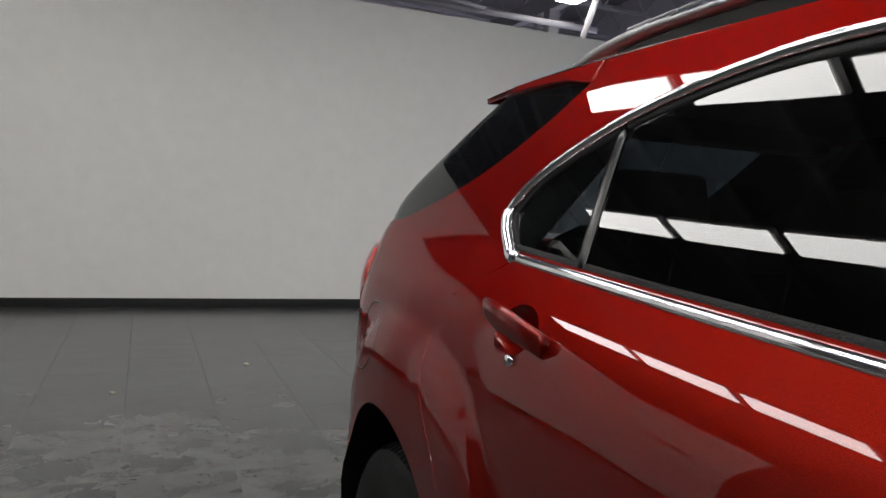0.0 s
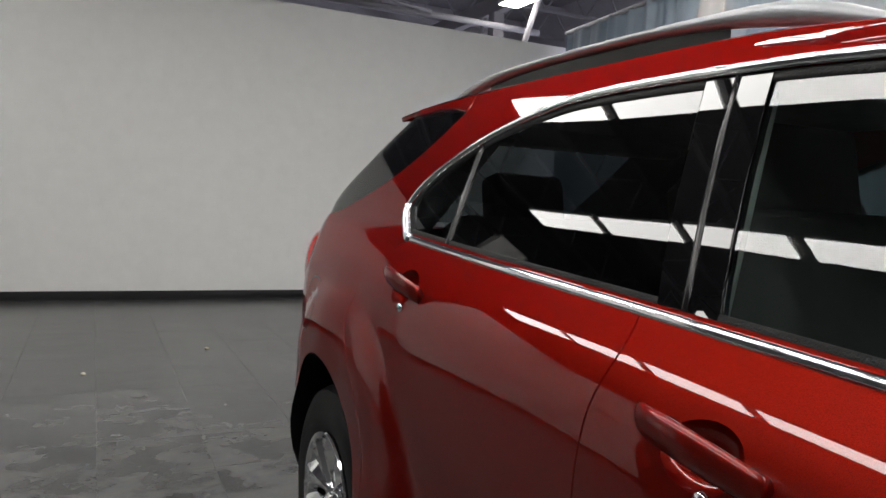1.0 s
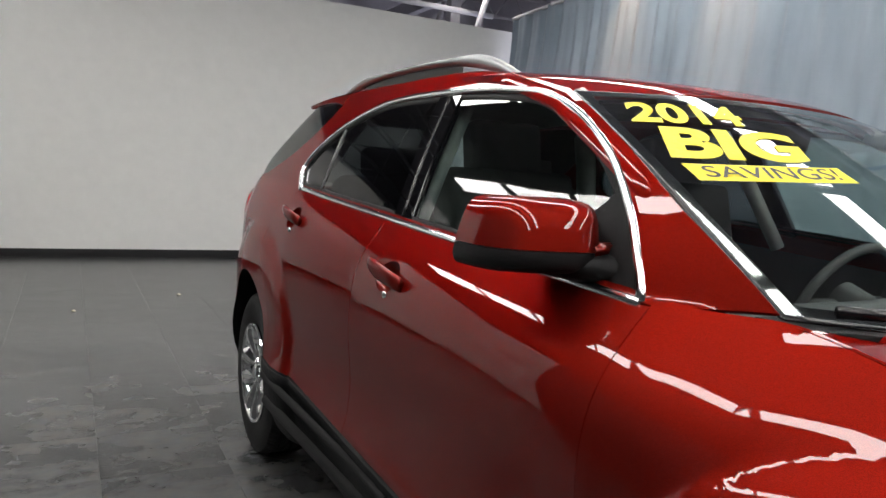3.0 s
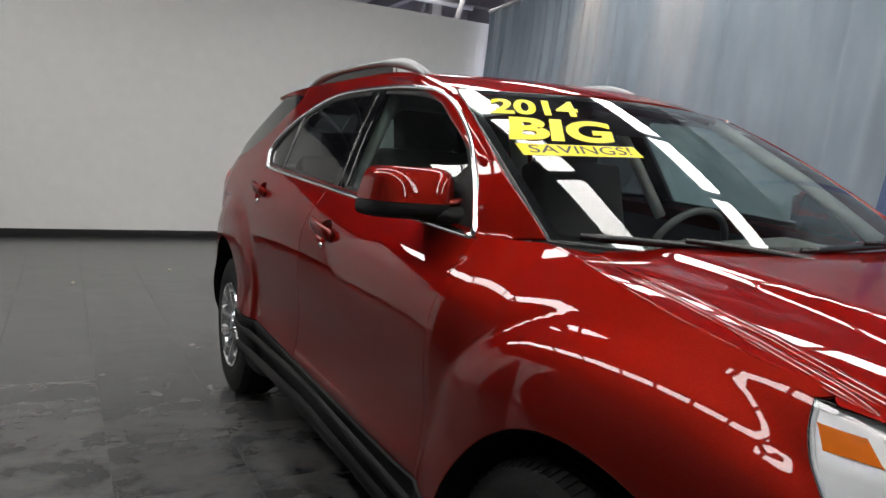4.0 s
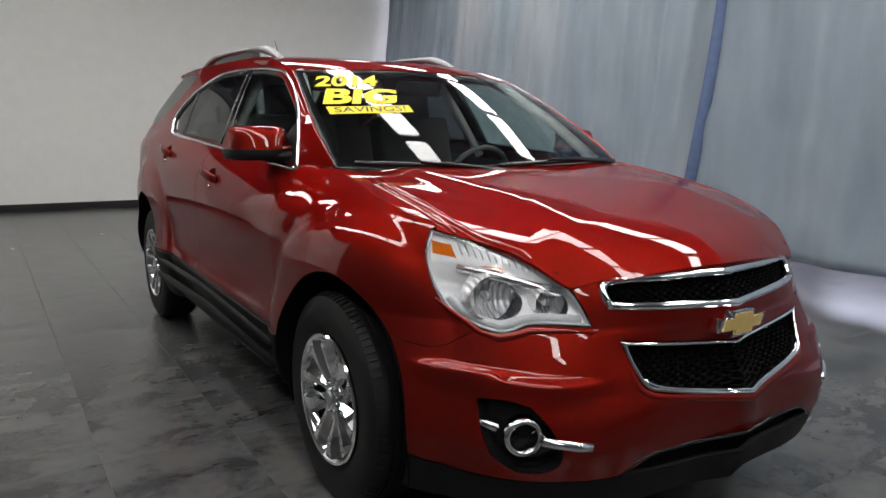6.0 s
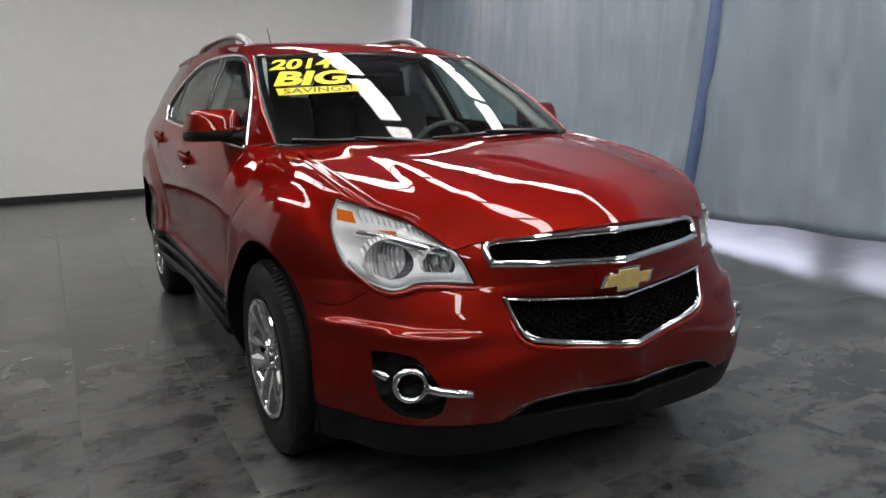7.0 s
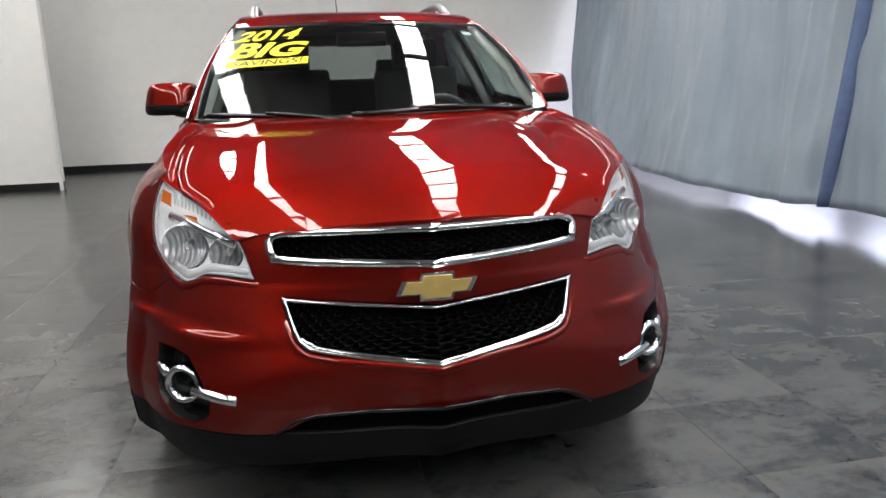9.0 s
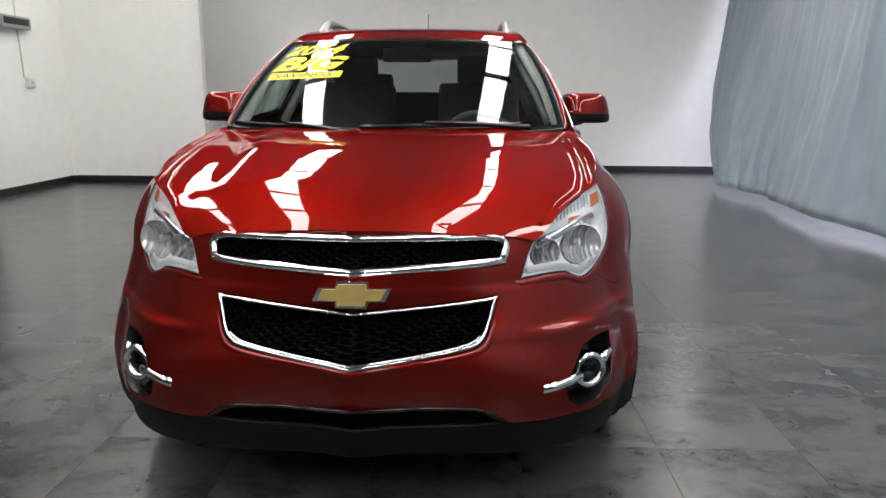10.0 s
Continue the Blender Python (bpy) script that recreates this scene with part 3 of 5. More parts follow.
UPPER_GRILLE = both_sides(UG_HALF)
LOWER_GRILLE = both_sides(LG_HALF, (2, 5))
INTAKE = both_sides([(0.0, 0.402), (0.30, 0.402), (0.365, 0.398), (0.415, 0.366), (0.42, 0.352), (0.30, 0.345), (0.0, 0.345)], (4,))
FOG = outline_of([X(0.748, 0.553), X(0.70, 0.556), X(0.655, 0.545)], [X(0.655, 0.545), X(0.622, 0.49), X(0.60, 0.435)], [X(0.60, 0.435), X(0.612, 0.395), X(0.65, 0.372)], [X(0.65, 0.372), X(0.705, 0.378), X(0.745, 0.415)], [X(0.745, 0.415), X(0.755, 0.48), X(0.748, 0.553)], step=0.012)
SEAM_FB = [X(0.70, 0.728), X(0.745, 0.692), Y(0.40, 0.668), Y(0.48, 0.669), Y(0.544, 0.6776)]

# bumper skin, from wheel opening to wheel opening
_low = [Y(0.414, 0.366), Y(0.36, 0.354), X(0.79, 0.348), X(0.72, 0.347), X(0.60, 0.347), X(0.46, 0.347), X(0.40, 0.362)]
_half = [[(0.0, 0.885), X(0.25, 0.884), X(0.42, 0.882), X(0.505, 0.868), HL_IN[2]], HL_IN[2::-1], HL_LOW[::-1], SEAM_FB, ellipse_arc(*ARCH_F, 45, 3, 10), _low + [X(0.34, 0.393), X(0.2, 0.403), (0.0, 0.408)]]
_half[4] = [SEAM_FB[-1]] + _half[4][1:-1] + [_low[0]]
_mir = [[(-a, z) for a, z in c[::-1]] for c in _half[::-1]]
BUMPER = outline_of(*_half, *_mir)
panel("front_bumper", body, BUMPER, RED, car, holes=[UPPER_GRILLE, LOWER_GRILLE, FOG, FOG * (-1, 1)], step=0.015, label="glossy red bumper skin")
# black chin below it
_chin = [[(0.0, 0.406), X(0.2, 0.401), X(0.34, 0.391), X(0.40, 0.36)], [X(0.40, 0.36), X(0.46, 0.345), X(0.60, 0.345), X(0.72, 0.345), X(0.79, 0.346), Y(0.36, 0.352), Y(0.414, 0.364)], [Y(0.414, 0.364), Y(0.45, 0.25)], [Y(0.45, 0.25), X(0.70, 0.235), X(0.45, 0.235), (0.0, 0.245)]]
_chin += [[(-a, z) for a, z in c[::-1]] for c in _chin[::-1]]
panel("chin", sunk(body, 0.004), outline_of(*_chin), BLACK, car, holes=[INTAKE], label="black textured plastic chin")
# Dark sheet in place of the shade deep in the intake
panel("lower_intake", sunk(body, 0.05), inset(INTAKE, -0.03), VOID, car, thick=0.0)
ribbon("intake_lip", body, mirrored([X(0.44, 0.345), X(0.385, 0.386), X(0.33, 0.4), X(0.2, 0.404), (0.0, 0.407)][::1], 1), 0.012, 0.006, SATIN, car)
ribbon("intake_lip", body, mirrored([X(0.44, 0.345), X(0.385, 0.386), X(0.33, 0.4), X(0.2, 0.404), (0.0, 0.407)], -1), 0.012, 0.006, SATIN, car)
# grilles: honeycomb in chrome surrounds
def honeycomb(poly, cell, parent):
    """Raised hexagon rims over an outline on the nose."""
    bm = bmesh.new()
    lo, hi = poly.min(0), poly.max(0)
    wx, wz = cell * 1.5, cell * 0.62
    cents, row, z = [], 0, lo[1]
    while z < hi[1]:
        x = lo[0] + (row % 2) * wx / 2
        while x < hi[0]:
            cents.append((x, z))
            x += wx
        z += wz / 1.15
        row += 1
    cents = np.array(cents)
    cents = cents[within_poly(cents, inset(poly, 0.008))]
    ang = [radians(60 * k) for k in range(6)]
    for c in cents:
        outer = np.array([(c[0] + math.cos(f) * cell * 0.62, c[1] + math.sin(f) * cell * 0.46) for f in ang])
        inner = np.array([(c[0] + math.cos(f) * cell * 0.40, c[1] + math.sin(f) * cell * 0.25) for f in ang])
        top, back = sunk(body, 0.020), sunk(body, 0.033)
        vo, vi, vb = ([bm.verts.new(v) for v in m(q)] for m, q in ((top, outer), (sunk(body, 0.023), inner), (back, inner)))
        for k in range(6):
            j = (k + 1) % 6
            bm.faces.new((vo[k], vo[j], vi[j], vi[k]))
            bm.faces.new((vi[k], vi[j], vb[j], vb[k]))
    return part("honeycomb", bm, MESH, parent, smooth=False)


for gname, poly, w, h in (("upper_grille", UPPER_GRILLE, 0.024, 0.010), ("lower_grille", LOWER_GRILLE, 0.011, 0.007)):
    # Near-black sheet behind the honeycomb stands for the shade in the grille
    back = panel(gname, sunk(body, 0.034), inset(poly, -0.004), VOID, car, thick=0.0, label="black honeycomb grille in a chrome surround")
    honeycomb(poly, 0.0195, back)
    ribbon("grille_surround", body, inset(poly, 0.010 if h > 0.0095 else 0.006), w, h, CHROME, back, closed=True, seg=8, label="chrome surround")
    bm = bmesh.new()
    wall_o, wall_i = body(inset(poly, 0.012)), sunk(body, 0.036)(inset(poly, 0.012))
    vo, vi = [bm.verts.new(v) for v in wall_o], [bm.verts.new(v) for v in wall_i]
    for k in range(len(vo)):
        j = (k + 1) % len(vo)
        bm.faces.new((vo[k], vo[j], vi[j], vi[k]))
    part("grille_reveal", bm, SATIN, back)
# heavier chrome along the lower edges of both grilles
ribbon("chrome_bar", body, np.array([(-a, z) for a, z in smooth_line([(0.0, 0.781), X(0.2, 0.789), X(0.40, 0.799)])][::-1] + smooth_line([(0.0, 0.781), X(0.2, 0.789), X(0.40, 0.799)])[1:]), 0.024, 0.012, CHROME, car, seg=8)
ribbon("chrome_bar", body, np.array([(-a, z) for a, z in smooth_line([(0.0, 0.538), X(0.18, 0.557), X(0.32, 0.583), X(0.352, 0.605)])][::-1] + smooth_line([(0.0, 0.538), X(0.18, 0.557), X(0.32, 0.583), X(0.352, 0.605)])[1:]), 0.012, 0.005, CHROME, car, seg=8)

lip_line = smooth_line([(0.0, 0.516), X(0.18, 0.535), X(0.34, 0.562), X(0.374, 0.590), X(0.395, 0.655)])
ribbon("bumper_lip", body, np.array([(-a, z) for a, z in lip_line][::-1] + lip_line[1:]), 0.020, 0.005, RED, car, sink=0.001, fade=0.15)

# badge: a plain slanted cross in gold with a bright rim
_b = [(-0.108, -0.020), (-0.046, -0.020), (-0.046, -0.038), (0.040, -0.038), (0.046, -0.020), (0.090, -0.020), (0.108, 0.018), (0.046, 0.018), (0.046, 0.036), (-0.040, 0.036), (-0.046, 0.018), (-0.090, 0.018)]
for scale, mtl, y0, y1, nm in ((1.0, CHROME, -0.012, 0.02, "badge_rim"), (0.86, GOLD, -0.016, 0.0, "badge_face")):
    bm = bmesh.new()
    f1 = [bm.verts.new((x * scale, y0 + 0.42 * x * x, 0.728 + z * scale * (1.0 if scale == 1 else 0.92))) for x, z in _b]
    f0 = [bm.verts.new((x * scale * 1.03, y1 + 0.42 * x * x, 0.728 + z * scale)) for x, z in _b]
    bm.faces.new(f1)
    for k in range(12):
        bm.faces.new((f1[k], f0[k], f0[(k + 1) % 12], f1[(k + 1) % 12]))
    bmesh.ops.recalc_face_normals(bm, faces=bm.faces[:])
    part(nm, bm, mtl, car, "gold cross badge" if scale < 1 else "", smooth=False)

# bonnet and fender tops
HOOD = outline_of([(-0.715, 1.205), (-0.45, 1.085), (0, 1.035), (0.45, 1.085), (0.715, 1.205)][1:4], [(0.45, 1.085), (0.60, 1.14), (0.672, 1.12)], [(0.672, 1.12), (0.692, 0.9), (0.695, 0.65), (0.69, 0.50), (0.668, 0.384)], [(0.668, 0.384), (0.60, 0.284), (0.535, 0.196), (0.505, 0.168)], [(0.505, 0.168), (0.43, 0.145), (0.36, 0.118), (0.2, 0.083), (0, 0.066), (-0.2, 0.083), (-0.36, 0.118), (-0.43, 0.145), (-0.505, 0.168)], [(-0.505, 0.168), (-0.535, 0.196), (-0.60, 0.284), (-0.668, 0.384)], [(-0.668, 0.384), (-0.69, 0.50), (-0.695, 0.65), (-0.692, 0.9), (-0.672, 1.12)], [(-0.672, 1.12), (-0.60, 1.14), (-0.45, 1.085)])
panel("hood", bonnet, HOOD, RED, car, label="long glossy red hood")
# Unseen near-black block, added so gaps round the hood read as shade
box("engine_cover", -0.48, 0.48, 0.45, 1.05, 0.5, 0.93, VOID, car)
# cowl under the windshield's foot
panel("cowl", sunk(bonnet, 0.006), outline_of([(-0.70, 1.19), (-0.45, 1.08), (0, 1.03), (0.45, 1.08), (0.70, 1.19)], [(0.70, 1.19), (0.71, 1.29)], [(0.71, 1.29), (0.3, 1.14), (0, 1.12), (-0.3, 1.14), (-0.71, 1.29)], [(-0.71, 1.29), (-0.70, 1.19)]), BLACK, car, label="black plastic cowl")

for sg in (-1, 1):
    flip = lambda pts: mirrored(pts, sg)
    # fender: top strip on the bonnet's surface, flank on the body's
    top = outline_of(flip([(0.672, 1.12), (0.692, 0.9), (0.695, 0.65), (0.69, 0.50), (0.668, 0.384)]), flip([(0.668, 0.384), (0.735, 0.496)] + [(EDGE[y][0] + 0.002, y) for y in EDGE]), flip([(EDGE[1.2][0] + 0.002, 1.2), (0.672, 1.12)]))
    panel("fender_top", bonnet, top, RED, car, gap=0.0, thick=0.0)
    ribbon("hood_edge", bonnet, flip([(0.660, 1.09), (0.676, 0.9), (0.679, 0.65), (0.674, 0.50), (0.653, 0.392), (0.588, 0.296), (0.520, 0.208)]), 0.034, 0.0034, RED, car, sink=0.0005, fade=0.25)
    ribbon("fender_edge", bonnet, flip([(0.690, 1.10), (0.709, 0.9), (0.712, 0.65), (0.708, 0.52), (0.694, 0.43)]), 0.030, 0.0034, RED, car, sink=0.0005, fade=0.25)
    edge = [Y(1.43, 1.112), Y(1.3, 1.117)] + [Y(y, EDGE[y][1] + 0.002) for y in sorted(EDGE, reverse=True)] + [HL_IN[-1]]
    arc = ellipse_arc(*ARCH_F, 45, 161.5)
    fender = outline_of(edge, HL_OUT, SEAM_FB, [SEAM_FB[-1]] + arc[1:], [arc[-1], Y(1.43, 0.505)], [Y(1.43, 0.505), Y(1.425, 0.8), Y(1.43, 1.112)])
    panel("front_fender", body, flip(fender), RED, car, gap=0.0, step=0.013)
    # doors
    front_door = outline_of([Y(1.43, 0.505), Y(1.425, 0.8), Y(1.43, 1.106)], [Y(1.43, 1.106), Y(1.7, 1.118), Y(2.0, 1.136), Y(2.502, 1.164)], [Y(2.502, 1.164), Y(2.505, 0.9), Y(2.49, 0.528)], [Y(2.49, 0.528), Y(1.43, 0.505)])
    cup = lambda yh, zh: flip(np.array([(Y(yh, zh)[0] + 0.062 * math.cos(f), zh - 0.004 + 0.040 * math.sin(f)) for f in (2 * math.pi * k / 28 for k in range(28))]))
    panel("front_door", body, flip(front_door), RED, car, holes=[cup(2.288, 1.030)], gap=0.0022)
    rear_edge = [Y(3.40, 1.212), Y(3.53, 1.13), Y(3.565, 1.04), Y(3.52, 0.93), Y(3.41, 0.82), Y(3.34, 0.68), Y(3.313, 0.545)]
    rear_door = outline_of([Y(2.49, 0.528), Y(2.505, 0.9), Y(2.502, 1.164)], [Y(2.502, 1.164), Y(3.0, 1.188), Y(3.40, 1.212)], rear_edge, [rear_edge[-1], Y(2.49, 0.528)])
    panel("rear_door", body, flip(rear_door), RED, car, holes=[cup(3.250, 1.110)], gap=0.0022)
    # flank frame: pillars, cant rail and rear quarter in one pressing
    glass_low = [Y(3.45, 1.572), Y(3.57, 1.468), Y(3.80, 1.352), Y(4.10, 1.268), Y(4.38, 1.238)]
    pillar = [Y(float(q[1]), float(q[2]) + 0.002) for q in shield([(float(shield_half(b)), b) for b in (0.02, 0.25, 0.5, 0.75, 0.99)])]
    cant = [pillar[-1], Y(2.25, 1.588), Y(2.6, 1.62), Y(3.2, 1.62), Y(3.46, 1.612)]
    arc = ellipse_arc(*ARCH_R, 23, 150)
    frame_poly = outline_of(pillar, cant, [cant[-1], glass_low[0]], glass_low, [glass_low[-1], (A2 + 0.36, 1.20), (A2 + 0.36, 1.0), (A2 + 0.34, 0.70)], [(A2 + 0.34, 0.70), Y(4.19, 0.62)], arc[::-1][2:], [arc[0], rear_edge[-1]], rear_edge[:0:-1], [rear_edge[0], Y(3.40, 1.214)], [Y(3.40, 1.214), Y(3.2, 1.203), Y(2.5, 1.166), Y(2.0, 1.138), Y(1.7, 1.12), Y(1.43, 1.107)], [Y(1.43, 1.107), pillar[0]])
    opening = outline_of([Y(1.47, 1.120), Y(2.0, 1.148), Y(2.5, 1.176), Y(3.0, 1.2), Y(3.39, 1.222)], [q for q in TAILEDGE], TOPLINE[:-1] + [Y(1.47, 1.120)])
    panel("flank_frame", body, flip(frame_poly), RED, car, holes=[flip(inset(opening, 0.006))], gap=0.0)
    # rear bumper corner, tail lamp and wrapped glass
    rb = outline_of([Y(4.19, 0.615), (A2 + 0.34, 0.69)], [(A2 + 0.34, 0.69), (A3, 0.69)], [(A3, 0.69), (A3, 0.30)], [(A3, 0.30), Y(4.19, 0.30)], [Y(4.19, 0.30), Y(4.19, 0.615)])
    panel("rear_bumper", body, flip(rb), RED, car)
    bm, rows = bmesh.new(), []
    for v in np.linspace(0, 1, 15):
        us = np.linspace(0, 1, 19)
        chart = flip(np.array([(A2 + 0.10 + 0.05 * (1 - v) + u * (0.45 - 0.05 * (1 - v)), 0.985 + 0.205 * v + 0.02 * u) for u in us]))
        swell = -0.006 + 0.042 * np.minimum(1, 4 * us * (1 - us) + 1e-9) ** 0.45 * min(1, 4 * v * (1 - v) + 1e-9) ** 0.45 * (0.45 + 0.55 * v)
        rows.append([bm.verts.new(tuple(q)) for q in body(chart) + swell[:, None] * normals_of(body, chart)])
    for r0, r1 in zip(rows, rows[1:]):
        for k in range(18):
            bm.faces.new((r0[k], r0[k + 1], r1[k + 1], r1[k]))
    bmesh.ops.recalc_face_normals(bm, faces=bm.faces)
    part("tail_lamp", bm, TAIL, car, "red tail lamp lens")
    tg = outline_of([(A2 + 0.34, 1.2), (A3, 1.2)], [(A3, 1.2), (A3, 0.70)], [(A3, 0.70), (A2 + 0.35, 0.70)], [(A2 + 0.35, 0.70), (A2 + 0.35, 1.0), (A2 + 0.34, 1.2)])
    panel("tailgate", body, flip(tg), RED, car, gap=0.0)
    rg = outline_of(glass_low, [glass_low[-1], (A2 + 0.4, 1.225), (A3, 1.225)], [(A3, 1.225), (A3, 1.585)], [(A3, 1.585), (A2 + 0.2, 1.59), Y(3.9, 1.588), Y(3.62, 1.59), glass_low[0]])
    panel("rear_glass", sunk(body, 0.004), flip(rg), REARGLASS, car, thick=0.0, gap=0.0, label="dark wrapped rear glass")
    bk = outline_of(glass_low, [glass_low[-1], (A2 + 0.6, 1.228)], [(A2 + 0.6, 1.228), (A2 + 0.5, 1.583)], [(A2 + 0.5, 1.583), (A2 + 0.2, 1.586), Y(3.9, 1.585), Y(3.62, 1.585), glass_low[0]])
    panel("pillar_cover", sunk(body, 0.014), flip(bk), GLOSSBLACK, car, thick=0.0, label="black edge behind the wrapped glass")
    tip = outline_of([Y(3.46, 1.612), Y(3.62, 1.607), Y(3.9, 1.602), (A2 + 0.2, 1.606), (A3, 1.612)], [(A3, 1.612), (A3, 1.585)], [(A3, 1.585), (A2 + 0.2, 1.588), Y(3.9, 1.586), Y(3.62, 1.588), Y(3.46, 1.566)], [Y(3.46, 1.566), Y(3.46, 1.612)])
    panel("roof_spoiler", sunk(body, -0.003), flip(tip), RED, car, gap=0.0, thick=0.03)
    # side glass
    post = lambda p, q: [Y(p[0] + (q[0] - p[0]) * t, p[1] + (q[1] - p[1]) * t) for t in np.linspace(0, 1, 9)]
    qp0, qp1 = Y(3.20, 1.200), Y(3.275, 1.472)
    b0, b1, c0, c1 = Y(2.485, 1.170), Y(2.61, 1.556), Y(2.365, 1.162), Y(2.47, 1.556)
    front_glass = outline_of([Y(1.475, 1.112), Y(2.0, 1.142), c0], post((2.365, 1.162), (2.47, 1.556)), [c1, Y(2.30, 1.55), Y(2.12, 1.53), Y(1.97, 1.498), Y(1.82, 1.438), Y(1.67, 1.35), Y(1.575, 1.262), Y(1.475, 1.112)])
    rear_glass = outline_of([b0, Y(3.0, 1.194), qp0], post((3.20, 1.200), (3.275, 1.472)), [qp1, Y(3.06, 1.535), Y(2.85, 1.557), b1], post((2.61, 1.556), (2.485, 1.170)))
    quarter = outline_of([qp0, Y(3.40, 1.216), Y(3.448, 1.236), Y(3.505, 1.29)], [Y(3.505, 1.29), Y(3.42, 1.39), qp1], post((3.275, 1.472), (3.20, 1.200)))
    panel("front_window", sunk(body, 0.010), flip(front_glass), FRONTGLASS, car, thick=0.0, label="lightly green tinted glass")
    panel("rear_window", sunk(body, 0.010), flip(rear_glass), PRIVACY, car, thick=0.0, label="dark privacy glass")
    panel("quarter_window", sunk(body, 0.010), flip(quarter), PRIVACY, car, thick=0.0, label="dark privacy glass")
    pil = outline_of([c0, b0], post((2.485, 1.170), (2.61, 1.556)), [b1, c1], post((2.47, 1.556), (2.365, 1.162)))
    panel("centre_pillar", sunk(body, 0.005), flip(pil), FILM, car, thick=0.02, label="gloss black pillar cover")
    ribbon("pillar_seam", sunk(body, 0.002), flip(post((2.425, 1.166), (2.54, 1.556))), 0.012, 0.004, SATIN, car)
    ribbon("window_post", sunk(body, 0.006), flip(post((3.20, 1.200), (3.275, 1.472))), 0.022, 0.006, SATIN, car)
    ribbon("window_channel", sunk(body, 0.007), flip(inset(DLO, 0.016)), 0.022, 0.005, RUBBER, car, closed=True, label="black rubber window channel")
    ribbon("pillar_edge", body, flip([(a, z - 0.030) for a, z in pillar[1:]] + [Y(2.25, 1.573), Y(2.6, 1.602)]), 0.050, 0.006, RED, car, sink=0.0005, fade=0.3)
    # bright window moulding
    ribbon("window_moulding", body, flip(smooth_line(BELT)), 0.021, 0.011, CHROME, car, seg=8, label="chrome window moulding")
    ribbon("window_moulding", body, flip(np.array(smooth_line(TAILEDGE))), 0.030, 0.012, CHROME, car, seg=8, label="chrome window moulding")
    ribbon("window_moulding", body, flip(smooth_line(TOPLINE)), 0.021, 0.010, CHROME, car, seg=8, label="chrome window moulding")
    # corner sail behind the mirror
    sail = outline_of([Y(1.475, 1.112), Y(1.72, 1.126)], [Y(1.72, 1.126), Y(1.70, 1.19), Y(1.62, 1.30)], [Y(1.62, 1.30), Y(1.555, 1.235), Y(1.475, 1.112)])
    panel("mirror_sail", sunk(body, 0.004), flip(sail), BLACK, car, thick=0.015)
    # rocker cladding and arch liners
    rk = outline_of([Y(1.29, 0.500), Y(1.43, 0.502), Y(2.49, 0.525), Y(3.313, 0.542), Y(3.36, 0.542)], [Y(3.36, 0.542), Y(3.345, 0.42), Y(3.33, 0.27)], [Y(3.33, 0.27), Y(1.38, 0.27)], [Y(1.38, 0.27), Y(1.315, 0.38), Y(1.29, 0.500)])
    panel("rocker_cladding", sunk(body, -0.006), flip(rk), BLACK, car, thick=0.03, label="black plastic sill cladding")
    ribbon("sill_step", sunk(body, -0.006), flip([Y(1.33, 0.455), Y(2.4, 0.468), Y(3.33, 0.48)]), 0.034, 0.016, BLACK, car)
    ribbon("sill_step", sunk(body, -0.006), flip([Y(1.36, 0.365), Y(2.4, 0.370), Y(3.33, 0.375)]), 0.05, 0.024, BLACK, car)
    # Wheel well shade is put into the liners' near-black colour
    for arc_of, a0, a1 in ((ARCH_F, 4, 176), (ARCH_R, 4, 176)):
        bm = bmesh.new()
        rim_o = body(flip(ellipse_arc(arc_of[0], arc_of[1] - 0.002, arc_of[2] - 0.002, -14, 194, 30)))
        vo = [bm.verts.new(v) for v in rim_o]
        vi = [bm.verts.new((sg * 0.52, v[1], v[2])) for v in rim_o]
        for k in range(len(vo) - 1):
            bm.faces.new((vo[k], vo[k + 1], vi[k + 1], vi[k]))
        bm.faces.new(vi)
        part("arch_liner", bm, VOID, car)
    # seam of the fuel flap
    fl = [Y(3.98 + 0.105 * math.cos(f), 0.965 + 0.085 * math.sin(f)) for f in (2 * math.pi * k / 24 for k in range(24))]
    if sg < 0:
        ribbon("fuel_flap_seam", body, flip(np.array(fl)), 0.006, 0.0012, SATIN, car, closed=True, sink=0.0008)

# windshield, roof, rails
SHIELD_EDGE = outline_of([(-0.715, 0.02), (-0.4, 0.0), (0, -0.01), (0.4, 0.0), (0.715, 0.02)], [(float(shield_half(b)) - 0.004, b) for b in (0.02, 0.25, 0.5, 0.75, 0.985)], [(0.598, 0.985), (0.3, 0.995), (0, 1.0), (-0.3, 0.995), (-0.598, 0.985)], [(0.004 - float(shield_half(b)), b) for b in (0.985, 0.75, 0.5, 0.25, 0.02)], step=0.03)
panel("windshield", shield, SHIELD_EDGE, SHIELD, car, thick=0.0, step=0.03, label="raked windshield with yellow painted sale text")
panel("windshield_frit", sunk(shield, 0.004), inset(SHIELD_EDGE, 0.004), GLOSSBLACK, car, holes=[inset(SHIELD_EDGE * (0.955, 0.93) + (0.0, 0.035), 0.0)], thick=0.0, step=0.03, label="black border band of the windshield")
ribbon("windshield_seal", sunk(shield, 0.002), SHIELD_EDGE, 0.014, 0.004, SATIN, car, closed=True, label="black rubber seal")
band = outline_of([(-0.60, 0.955), (0, 0.965), (0.60, 0.955)], [(0.60, 0.955), (0.595, 0.985)], [(0.595, 0.985), (0, 1.0), (-0.595, 0.985)], [(-0.595, 0.985), (-0.60, 0.955)])
panel("shade_band", sunk(shield, 0.004), band, GLOSSBLACK, car, thick=0.0)
